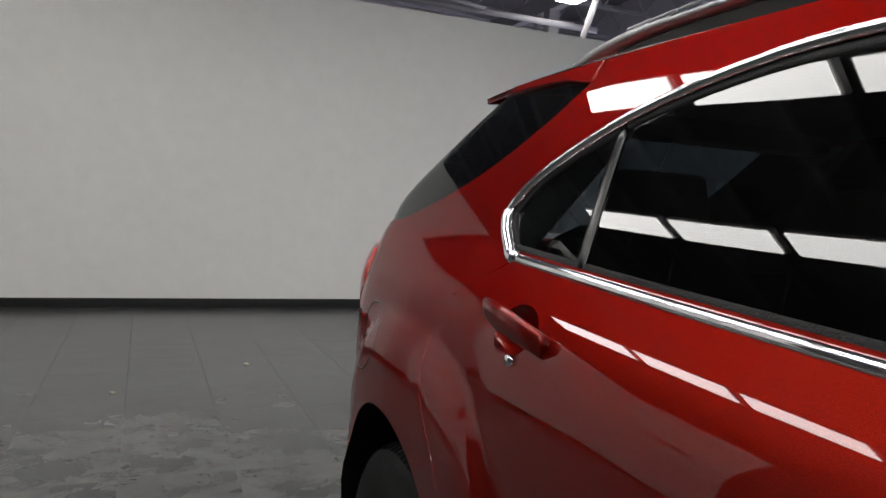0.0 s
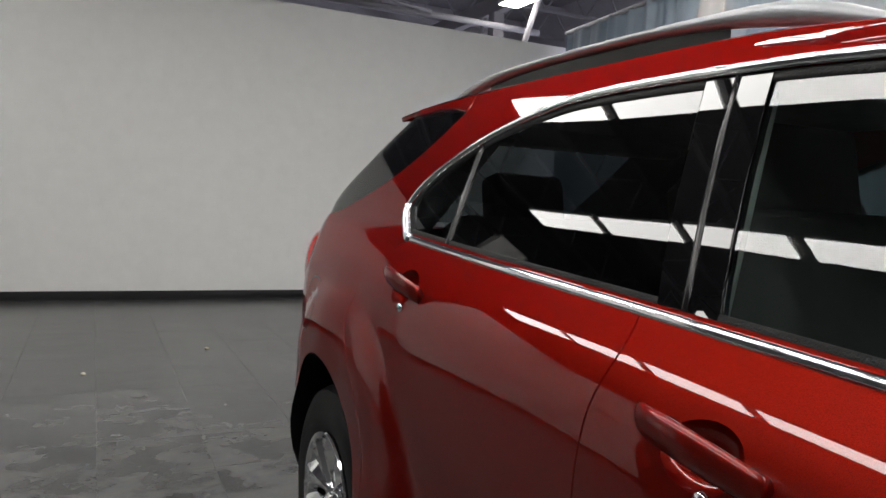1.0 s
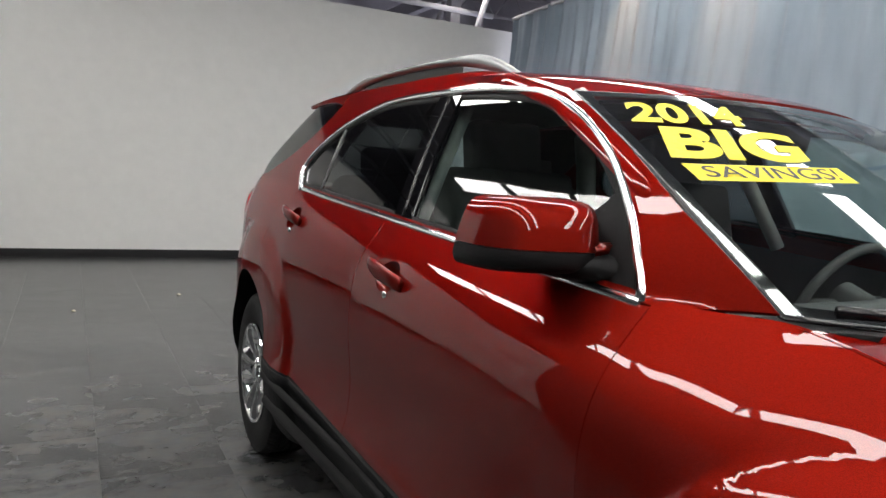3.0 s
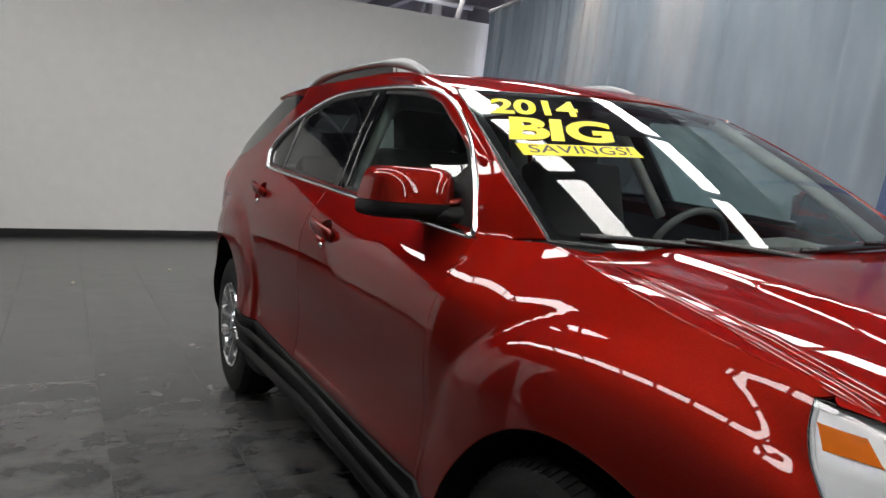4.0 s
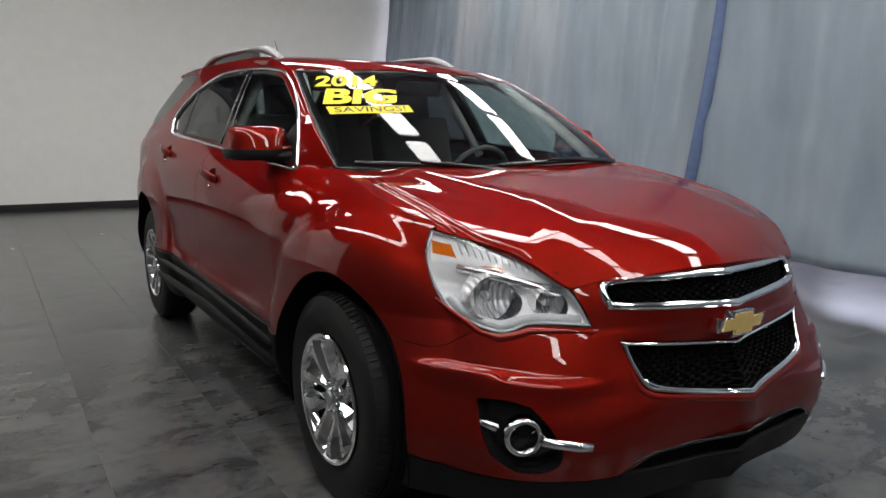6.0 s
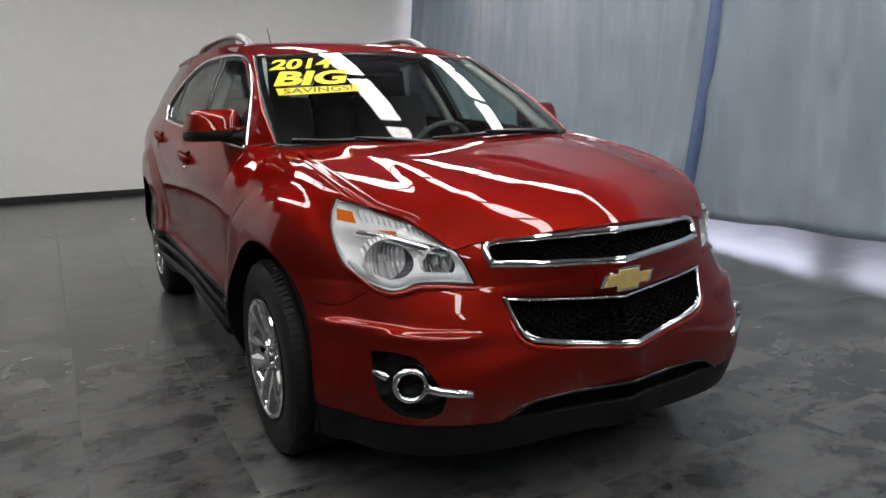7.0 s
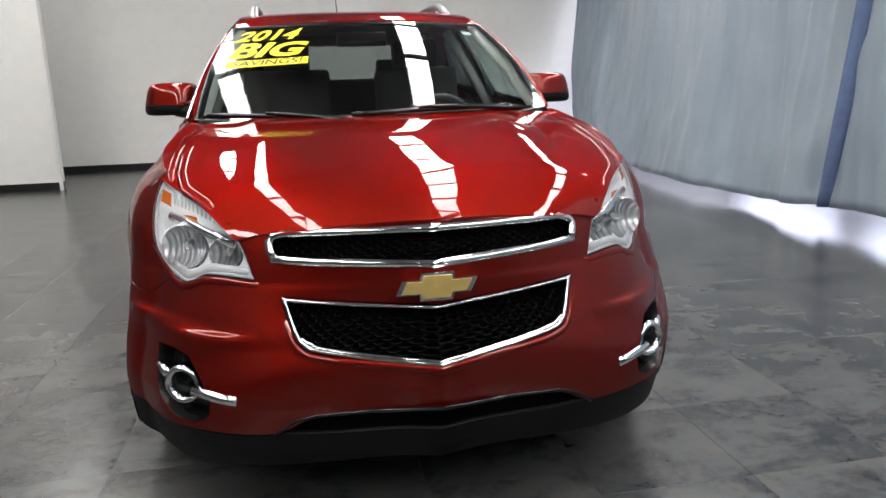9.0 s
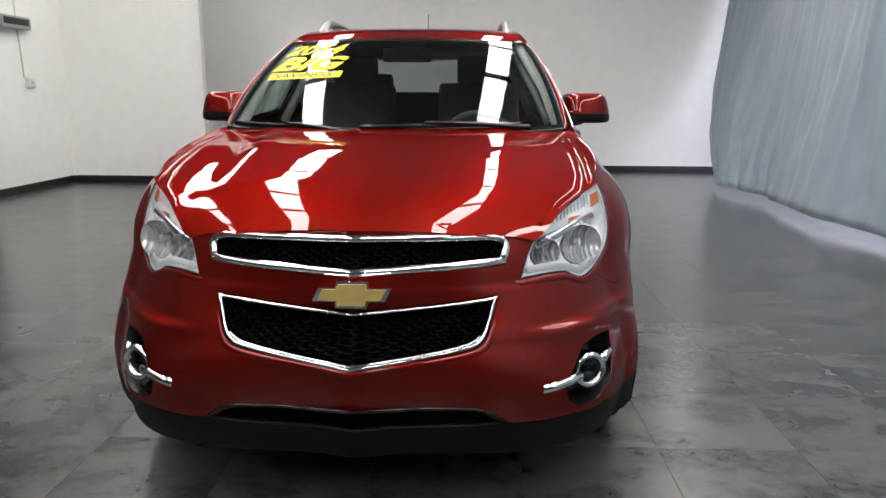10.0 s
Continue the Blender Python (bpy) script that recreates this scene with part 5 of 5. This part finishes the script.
tor = [(0.36 + 0.185 * math.cos(f), 1.86 - 0.075 * math.sin(f), 1.005 + 0.17 * math.sin(f)) for f in (2 * math.pi * k / 36 for k in range(37))]
tube_bm(bm, tor, 0.014, 8, caps=False)
for f in (0, math.pi, -math.pi / 2):
    tube_bm(bm, [(0.36 + 0.18 * math.cos(f), 1.86 - 0.075 * math.sin(f), 1.005 + 0.17 * math.sin(f)), (0.36, 1.85, 1.0)], 0.018, 8)
tube_bm(bm, [(0.36, 1.87, 1.01), (0.36, 1.66, 0.95)], [0.06, 0.04], 14)
part("steering_wheel", bm, DASH, cabin, "black steering wheel")


def soft_block(name, sx, sy, sz, m, material, parent, puff=0.28):
    bm = bmesh.new()
    bmesh.ops.create_cube(bm, size=1.0)
    bmesh.ops.scale(bm, vec=(sx, sy, sz), verts=bm.verts[:])
    bmesh.ops.bevel(bm, geom=bm.edges[:], offset=min(sx, sy, sz) * puff, segments=4, affect="EDGES", profile=0.6)
    ob = part(name, bm, material, parent)
    ob.matrix_basis = m
    return ob


for x in (-0.37, 0.37):
    soft_block("seat_cushion", 0.50, 0.52, 0.16, pose(x, 2.22, 0.70, 6), CLOTH, cabin)
    soft_block("seat_back", 0.48, 0.15, 0.62, pose(x, 2.53, 1.02, -14), CLOTH, cabin)
    soft_block("headrest", 0.26, 0.10, 0.17, pose(x, 2.62, 1.40, -10), CLOTH, cabin)
soft_block("rear_cushion", 1.26, 0.50, 0.16, pose(0, 3.16, 0.72, 5), CLOTH, cabin)
soft_block("rear_seat_back", 1.26, 0.15, 0.56, pose(0, 3.48, 1.0, -18), CLOTH, cabin)
for x in (-0.37, 0.37):
    soft_block("headrest", 0.25, 0.10, 0.15, pose(x, 3.58, 1.33, -12), CLOTH, cabin)
soft_block("inside_mirror", 0.24, 0.035, 0.07, pose(0.0, 1.86, 1.455, 12), GLOSSBLACK, cabin)
for sg in (-1, 1):
    panel("door_card", sunk(body, 0.075), mirrored(outline_of([Y(1.3, 0.6), Y(3.7, 0.6)], [Y(3.7, 0.6), Y(3.7, 1.21)], [Y(3.7, 1.21), Y(2.5, 1.15), Y(1.3, 1.09)], [Y(1.3, 1.09), Y(1.3, 0.6)]), sg), DASH, cabin, thick=0.0, step=0.08)
    for deep, r, ends in ((0.05, 0.026, (Y(1.34, 1.14), Y(1.6, 1.315), Y(1.97, 1.535))), (0.07, 0.026, (Y(2.42, 1.15), Y(2.48, 1.36), Y(2.54, 1.56))), (0.07, 0.05, (Y(3.62, 1.2), Y(3.50, 1.4), Y(3.42, 1.56)))):
        bm = bmesh.new()
        tube_bm(bm, [tuple(sunk(body, deep)(mirrored([q], sg))[0]) for q in ends], r, 8)
        part("pillar_trim", bm, TRIM, cabin, "light grey pillar trim")

# painted text on the windshield
def painted(text, quad, material, bold=0.0, depth=0.0016):
    """Text laid on the windshield in a slanted quad: low start, high start, high end, low end."""
    cu = bpy.data.curves.new("window_text", "FONT")
    cu.body, cu.offset, cu.size = text, bold, 1.0
    cu.resolution_u = 6
    ob = bpy.data.objects.new("window_text", cu)
    scene.collection.objects.link(ob)
    bpy.context.view_layer.update()
    me = bpy.data.meshes.new_from_object(ob.evaluated_get(bpy.context.evaluated_depsgraph_get()))
    bpy.data.objects.remove(ob)
    co = np.array([v.co[:] for v in me.vertices])
    lo, hi = co.min(0), co.max(0)
    u = (co[:, :2] - lo[:2]) / (hi[:2] - lo[:2])
    ll, ul, ur, lr = (np.array(q) for q in quad)
    su, sv = u[:, :1], u[:, 1:2]
    p = (ll * (1 - su) + lr * su) * (1 - sv) + (ul * (1 - su) + ur * su) * sv
    pos = sunk(shield, -depth)(p)
    for v, c in zip(me.vertices, pos):
        v.co = c
    return part_mesh("window_text", me, material, car, "yellow painted window text" if material is YELLOW else "", smooth=False)


painted("2014", ((-0.588, 0.747), (-0.535, 0.897), (-0.262, 0.918), (-0.315, 0.768)), YELLOW, 0.036)
painted("BIG", ((-0.614, 0.545), (-0.545, 0.730), (-0.240, 0.738), (-0.309, 0.568)), YELLOW, 0.042)
ban = outline_of([(-0.617, 0.444), (-0.265, 0.484)], [(-0.265, 0.484), (-0.260, 0.557)], [(-0.260, 0.557), (-0.611, 0.523)], [(-0.611, 0.523), (-0.617, 0.444)])
panel("text_banner", sunk(shield, -0.0012), ban, YELLOW, car, thick=0.0, step=0.05, label="yellow painted banner")
painted("SAVINGS!", ((-0.592, 0.462), (-0.580, 0.514), (-0.284, 0.546), (-0.296, 0.494)), INK, 0.006, 0.0022)
stk = outline_of([(0.478, 0.815), (0.530, 0.795)], [(0.530, 0.795), (0.522, 0.845)], [(0.522, 0.845), (0.472, 0.865)], [(0.472, 0.865), (0.478, 0.815)])
panel("sticker", sunk(shield, 0.003), stk, STICKER, car, thick=0.0, step=0.05)


# ---- the room ----
BACK, LEFT, ALCOVE, HIGH = 10.75, -5.42, 8.55, 3.65
def wall(name, x0, x1, y0, y1, z0, z1, material=WALL, label="smooth warm white painted wall", kind="structure"):
    ob = box(name, x0, x1, y0, y1, z0, z1, material, None, 0.0)
    return tagged(ob, label, "wall", "", kind)


wall("wall_back", -8.9, 7.6, BACK, BACK + 0.15, 0, HIGH)
wall("wall_alcove", LEFT - 0.15, -3.45, ALCOVE, ALCOVE + 0.15, 0, HIGH)
wall("wall_side", LEFT - 0.15, LEFT, 6.7, ALCOVE, 0, HIGH)
# Unseen walls, darkened in colour so the car reflects an unlit room
wall("wall_dark", LEFT - 0.15, LEFT, -8.0, 6.7, 0, HIGH, DARKENED, "unseen wall, coloured dark to keep the car's reflections dark")
wall("wall_behind", LEFT - 0.15, 7.6, -8.15, -8.0, 0, HIGH, DARKENED, "unseen wall, coloured dark to keep the car's reflections dark")
wall("wall_outer_north", -9.0, 9.0, 17.0, 17.2, 0, 5.7, BLOCK, "white painted block wall under the roof")
wall("wall_outer_west", -9.2, -9.0, -9.2, 17.2, 0, 5.7, BLOCK, "white painted block wall under the roof")
# Unseen end wall, given the same darkened colour
wall("wall_outer_south", -9.0, 9.0, -9.2, -9.0, 0, 5.7, DARKENED, "unseen wall under the roof, coloured dark like the unlit room")
# wall with the shop windows, behind the curtain
WX, SILL = 7.6, 1.1
wall("wall_window_low", WX, WX + 0.2, -9.2, 17.2, 0, SILL, BLOCK, "white painted block wall below the windows")
wall("wall_window_top", WX, WX + 0.2, -9.2, 17.2, 3.0, 5.7, BLOCK, "white painted block wall over the windows")
for i, (y0, y1) in enumerate(((-9.2, -5.0), (-2.2, -1.8), (1.0, 1.4), (4.2, 4.6), (7.4, 7.8), (10.5, 12.0), (15.5, 17.2))):
    wall("wall_pier_%d" % (i + 1), WX, WX + 0.2, y0, y1, SILL, 3.0, BLOCK, "white painted block pier between windows")
for i, (y0, y1) in enumerate(((-5.0, -2.2), (-1.8, 1.0), (1.4, 4.2), (4.6, 7.4), (7.8, 10.5), (12.0, 15.5))):
    win = thing("window_%d" % (i + 1), "shop window with a white metal rim", "window", "", "structure", (WX + 0.1, (y0 + y1) / 2, (SILL + 3.0) / 2))
    w2, h2 = (y1 - y0) / 2, (3.0 - SILL) / 2
    for nm, a, b, c, d in (("window_jamb", -w2, -w2 + 0.05, -h2, h2), ("window_jamb", w2 - 0.05, w2, -h2, h2), ("window_rail", -w2 + 0.05, w2 - 0.05, -h2, -h2 + 0.05), ("window_rail", -w2 + 0.05, w2 - 0.05, h2 - 0.05, h2)):
        box(nm, -0.04, 0.04, a, b, c, d, WHITE, win)
    pane = box("pane", -0.004, 0.004, -w2 + 0.05, w2 - 0.05, -h2 + 0.05, h2 - 0.05, LENS, win, 0.0)
    pane.visible_shadow = False
    day = bpy.data.lights.new("window_daylight", "AREA")
    day.shape, day.size, day.size_y = "RECTANGLE", y1 - y0 - 0.1, 2.9 - SILL
    day.energy, day.color = WINDOW_POWER * (0.7 if y1 < 4.5 else 1.0) * (y1 - y0) / 2.8, (0.80, 0.81, 1.0)
    lamp_ob = new("window_daylight", day)
    lamp_ob.matrix_world = look((WX - 0.02, (y0 + y1) / 2, (SILL + 3.0) / 2), (WX - 3, (y0 + y1) / 2, 0.6))

# black vinyl base along the walls
for i, (x0, x1, y0, y1) in enumerate(((-8.89, 7.59, BACK - 0.006, BACK), (-3.45, -3.444, ALCOVE + 0.03, ALCOVE + 0.15), (LEFT + 0.006, -3.47, ALCOVE - 0.006, ALCOVE), (LEFT, LEFT + 0.006, -7.99, ALCOVE), (LEFT + 0.006, 7.59, -8.0, -7.994))):
    tagged(box("baseboard_%d" % (i + 1), x0, x1, y0, y1, 0, 0.105, BASE, None, 0.001), "black vinyl base along the wall", "baseboard", "", "structure")
guard = box("corner_trim", -3.475, -3.438, ALCOVE - 0.012, ALCOVE + 0.03, 0.0, HIGH, WHITE, None, 0.003)
tagged(guard, "white corner guard on the wall's edge", "trim", "", "structure")

# ceiling deck over all
tagged(box("ceiling", -9.2, 7.8, -9.2, 17.2, 5.7, 5.85, DECK, None, 0.0), "unlit grey metal roof deck", "ceiling", "", "structure")

# open web roof joists across the room
def joist_mesh():
    bm = bmesh.new()
    box_bm(bm, -9.0, 7.6, -0.05, 0.05, 5.55, 5.61)
    box_bm(bm, -9.0, 7.6, -0.04, 0.04, 4.93, 4.98)
    x, k = -8.9, 0
    while x < 7.4:
        tube_bm(bm, [(x, 0, 4.96 if k % 2 else 5.57), (x + 0.45, 0, 5.57 if k % 2 else 4.96)], 0.018, 6)
        x += 0.45
        k += 1
    me = bpy.data.meshes.new("roof_joist")
    bm.to_mesh(me)
    bm.free()
    me.materials.append(STEEL)
    return me


JOIST = joist_mesh()
for y in np.arange(-8.2, 17, 1.8):
    ob = new("roof_joist", JOIST)
    ob.location = (0, float(y), 0)
    tagged(ob, "white painted open web steel roof joist", "joist", "roof joists")
# a girder along the curtain side, with braces
gird = thing("girder", "white painted steel girder with slanted braces", "girder")
box("beam", 4.62, 4.78, -9.0, 17.0, 4.62, 4.9, STEEL, gird)
for y in (11.6, 13.4, 15.2):
    bm = bmesh.new()
    tube_bm(bm, [(4.7, y, 4.65), (4.7, y + 0.9, 3.2)], 0.05, 8)
    part("brace", bm, STEEL, gird)
box("column", 4.6, 4.8, 12.9, 13.1, 0.0, 4.62, STEEL, gird)
bm = bmesh.new()
tube_bm(bm, [(1.2, 12.6, 4.3), (3.0, 12.5, 4.28), (5.2, 12.4, 4.25)], 0.05, 8)
tube_bm(bm, [(2.0, 12.2, 4.55), (2.6, 12.4, 4.35), (3.2, 12.4, 4.3)], 0.03, 8)
tagged(part("conduit", bm, STEEL), "painted pipes hung under the roof", "pipe")

# floor: square slate-look tiles on a dark bed
SUB = tagged(box("floor", -9.0, 7.6, -9.0, 17.0, -0.1, -0.0025, SUBFLOOR, None, 0.0), "dark grey slate-look tiled floor", "floor", "", "structure")
PITCH, TX, TY = 0.508, -1.02, 0.59

# hanging lights: rows of bright strip fixtures
def strip_light_meshes():
    out = {}
    bm = bmesh.new()
    box_bm(bm, -0.185, 0.185, -0.60, 0.60, 0.02, 0.085, 0.012)
    out["housing"] = (bm, WHITE)
    bm = bmesh.new()
    box_bm(bm, -0.17, 0.17, -0.565, 0.565, 0.0, 0.018, 0.004)
    out["diffuser"] = (bm, TUBE)
    bm = bmesh.new()
    for y in (-0.45, 0.45):
        tube_bm(bm, [(0, y, 0.085), (0, y, 5.7 - ROW_Z)], 0.004, 6)
    out["hanger"] = (bm, STEEL)
    done = {}
    for key, (bm, m) in out.items():
        me = bpy.data.meshes.new(key)
        bm.to_mesh(me)
        bm.free()
        me.materials.append(m)
        done[key] = me
    return done


LIGHTS = strip_light_meshes()
for rx, rz, count in ((ROW_A, ROW_Z, ROW_N + 1), (ROW_B, ROW_Z, ROW_N), (ROW_C, ROW_Z, ROW_N), (ROW_D, ROW_Z, ROW_N)):
    for k in range(count):
        fix = thing("strip_light", "white hung strip light, lit", "ceiling light", "rows of strip lights", "", (rx, ROW_Y0 + k * ROW_STEP, rz))
        for key, me in LIGHTS.items():
            new(key, me).parent = fix

fix = thing("strip_light", "white hung strip light near the girder, lit", "ceiling light", "rows of strip lights", "", (4.42, 11.55, ROW_Z))
for key, me in LIGHTS.items():
    new(key, me).parent = fix

# curtain along the window side, on a pipe that bends away from the car past the seam
RAIL_X = 3.88


def rail_x(y):
    return RAIL_X + 0.094 * max(0.0, y - 3.3)


def curtain(name, y0, y1, label, seed, flare=0.0):
    rnd = random.Random(seed)
    ph = [rnd.uniform(0, 6.28) for _ in range(6)]
    nz, ny = 44, int((y1 - y0) / 0.028)
    bm = bmesh.new()
    rows = []
    for i in range(nz + 1):
        v = i / nz
        row = []
        for j in range(ny + 1):
            y = y0 + (y1 - y0) * j / ny
            z0 = 0.105 + 0.042 * min(2.6, max(0.0, 4.3 - y)) + 0.008 * math.sin(y * 2.3 + ph[0]) + 0.005 * math.sin(y * 6 + ph[2])
            z = z0 + (3.83 - z0) * v
            ease = 0.16 + 0.84 * v ** 1.4
            drift = 1.6 * noise.noise((y * 0.9, ph[0], 0.15 * z)) + 0.25 * math.sin(z * 1.1 + ph[1])
            fold = 0.024 * math.sin(y * 17 + 2.4 * drift) + 0.016 * math.sin(y * 31 + 3.1 * drift + ph[1]) + 0.010 * math.sin(y * 8.3 + drift)
            wave = 0.20 * noise.noise((y * 0.75, z * 0.22, ph[2])) + 0.07 * noise.noise((y * 2.1 - 0.5 * z, z * 0.5, ph[3]))
            pucker = abs(noise.noise((y * 1.8 + 0.9 * z, z * 1.7 - 0.4 * y, ph[4]))) * 0.05 + 0.022 * noise.noise((y * 4.0 - 2.2 * z, z * 3.1, ph[5]))
            out = -(0.06 + rail_x(y) - RAIL_X) * flare * (1 - v) ** 2
            x = rail_x(y) + fold * ease + wave * (1 - v) ** 0.7 * 0.8 - pucker * (1 - v) ** 1.2 + out - 0.03 * (1 - v)
            yy = y - flare * 2.1 * (1 - v) ** 4 * max(0, (y - (y1 - 3.6)) / 3.6) + 0.42 * flare * (1 - v) ** 1.5 * max(0, 1 - (y - y0) / 1.2)
            if 3.0 < y1 < 4.0:
                x += 0.07 * min(1, max(0, (y - (y1 - 0.45)) / 0.25))
            row.append(bm.verts.new((x, yy, z)))
        rows.append(row)
    for a, b in zip(rows, rows[1:]):
        for k in range(ny):
            bm.faces.new((a[k], b[k], b[k + 1], a[k + 1]))
    ob = part(name, bm, CURTAIN)
    sol = ob.modifiers.new("thickness", "SOLIDIFY")
    sol.thickness = 0.004
    return tagged(ob, label, "curtain", "curtains along the windows")


curtain("curtain", 3.02, 10.6, "grey-blue cloth curtain hanging in loose folds", 3, 1.0)
curtain("curtain", -2.6, 3.52, "grey-blue cloth curtain hanging in loose folds", 8)
curtain("curtain", -7.9, -2.62, "grey-blue cloth curtain hanging in loose folds", 11)
# blue hem where two curtains meet
bm = bmesh.new()
hem = []
for i in range(30):
    v = i / 29
    zc = 0.15 + 3.66 * v
    yc = 3.02 + 0.42 * (1 - v) ** 1.5 + 0.008 * math.sin(9 * v)
    w = 0.02 + 0.045 * math.sin(math.pi * min(1, v * 1.15)) ** 0.7
    hem.append([bm.verts.new((3.875 + 0.02 * math.sin(5 * v + 1), yc - w, zc)), bm.verts.new((3.835, yc - 0.35 * w, zc)), bm.verts.new((3.80, yc + 0.012, zc))])
for a, b in zip(hem, hem[1:]):
    for k in range(2):
        bm.faces.new((a[k], a[k + 1], b[k + 1], b[k]))
hem_ob = part("curtain_hem", bm, BLUE)
hem_ob.modifiers.new("thickness", "SOLIDIFY").thickness = 0.004
tagged(hem_ob, "blue cloth hem where the grey-blue curtains meet", "curtain hem")
bm = bmesh.new()
tube_bm(bm, [(RAIL_X, -7.95, 3.83), (RAIL_X, 3.2, 3.83), (rail_x(7.0), 7.0, 3.83), (rail_x(10.65), 10.65, 3.83)], 0.03, 10)
for y in (-7.0, -4.0, -1.0, 2.0, 5.0, 8.0):
    tube_bm(bm, [(rail_x(y), y, 3.84), (rail_x(y), y, 5.71)], 0.008, 6)
tagged(part("curtain_rail", bm, STEEL), "painted steel pipe that carries the curtains", "curtain rail")

# warm spotlights that graze the curtain's head
for y in (5.9, 7.55):
    spot = thing("spotlight", "small white spotlight under the roof, lit warm", "spotlight", "spotlights at the curtain", "", (rail_x(y) - 0.5, y, 4.35))
    bm = bmesh.new()
    lathe_bm(bm, [(0.0, 0.13), (0.05, 0.12), (0.06, 0.06), (0.065, 0.0), (0.058, 0.0), (0.05, 0.05)], 20, axis="z")
    part("lamp_can", bm, WHITE, spot)
    bm = bmesh.new()
    tube_bm(bm, [(0, 0, 0.12), (0, 0, 1.35)], 0.01, 6)
    part("stem", bm, STEEL, spot)
    warm = bpy.data.lights.new("warm_spot", "SPOT")
    warm.energy, warm.color, warm.spot_size, warm.spot_blend, warm.shadow_soft_size = 90, (1.0, 0.66, 0.42), radians(46), 0.9, 0.04
    wo = new("warm_spot", warm)
    wo.matrix_world = look((rail_x(y) - 0.5, y, 4.33), (rail_x(y), y, 3.1))

# fittings on the side wall
ctl = thing("wall_control", "white plastic control box on the wall", "thermostat", place=(LEFT, 7.66, 1.40))
box("case", 0.0, 0.055, -0.075, 0.075, -0.065, 0.065, BOXWHITE, ctl, 0.008)
box("dial", 0.055, 0.062, -0.03, 0.03, -0.02, 0.025, TRIM, ctl, 0.003)
bm = bmesh.new()
tube_bm(bm, [(0.012, -0.10, 0.06), (0.012, -0.12, 0.4), (0.012, -0.15, 0.72), (0.012, -0.17, 2.2)], 0.010, 8)
part("conduit", bm, BOXWHITE, ctl)
vent = thing("wall_vent", "grey wall unit with a dark slot", "vent", place=(LEFT, 7.40, 2.13))
box("case", 0.0, 0.10, -0.32, 0.28, -0.075, 0.075, SILVER, vent, 0.006)
box("slot", 0.098, 0.104, -0.28, 0.24, -0.03, 0.05, VENT, vent, 0.002)

# crumbs on the floor
for (x, y), s in (((-0.694, 7.87), 0.020), ((-1.606, 7.18), 0.018)):
    bm = bmesh.new()
    bmesh.ops.create_icosphere(bm, subdivisions=2, radius=s)
    for v in bm.verts:
        v.co *= 1 + 0.5 * noise.noise(v.co * 60)
        v.co.z *= 0.4
    ob = part("leaf_crumb", bm, CRUMB)
    ob.location = (x, y, s * 0.36)
    tagged(ob, "small pale dry crumb on the floor tiles", "debris", "crumbs on the floor")

# ---- floor tiles ----
def tile_data(w, d, h=0.0025, ch=0.0007):
    """One tile's corners and faces: a top with a chamfered edge."""
    a, b = w / 2 - 0.0008, d / 2 - 0.0005
    vs = [(-a, -b, -h), (a, -b, -h), (a, b, -h), (-a, b, -h), (-a, -b, -ch), (a, -b, -ch), (a, b, -ch), (-a, b, -ch), (-a + ch, -b + ch, 0), (a - ch, -b + ch, 0), (a - ch, b - ch, 0), (-a + ch, b - ch, 0)]
    fs = [(8, 9, 10, 11)] + [(k, (k + 1) % 4, 4 + (k + 1) % 4, 4 + k) for k in range(4)] + [(4 + k, 4 + (k + 1) % 4, 8 + (k + 1) % 4, 8 + k) for k in range(4)]
    return vs, fs


tv, tf = tile_data(PITCH, PITCH)
TILE_MESH = bpy.data.meshes.new("floor_tile")
TILE_MESH.from_pydata(tv, [], tf)
TILE_MESH.materials.append(TILE)
rest_v, rest_f = [], []
for i in range(-16, 18):
    for j in range(-18, 33):
        x, y = TX + (i + 0.5) * PITCH, TY + (j + 0.5) * PITCH
        if not (-8.8 < x < 7.4 and -8.8 < y < 16.8):
            continue
        if -3.3 < x < 3.3 and -1.4 < y < 9.6 and not (abs(x) < 0.75 and 0.6 < y < 4.4):
            ob = new("floor_tile", TILE_MESH)
            ob.location, ob.parent = (x, y, 0), SUB
        else:
            n0 = len(rest_v)
            rest_v += [(x + a, y + b, c) for a, b, c in tv]
            rest_f += [tuple(n0 + k for k in f) for f in tf]
me = bpy.data.meshes.new("floor_tiles")
me.from_pydata(rest_v, [], rest_f)
ob = part_mesh("floor_tiles", me, TILE, SUB, smooth=False)
ob["kind"] = "stuff"
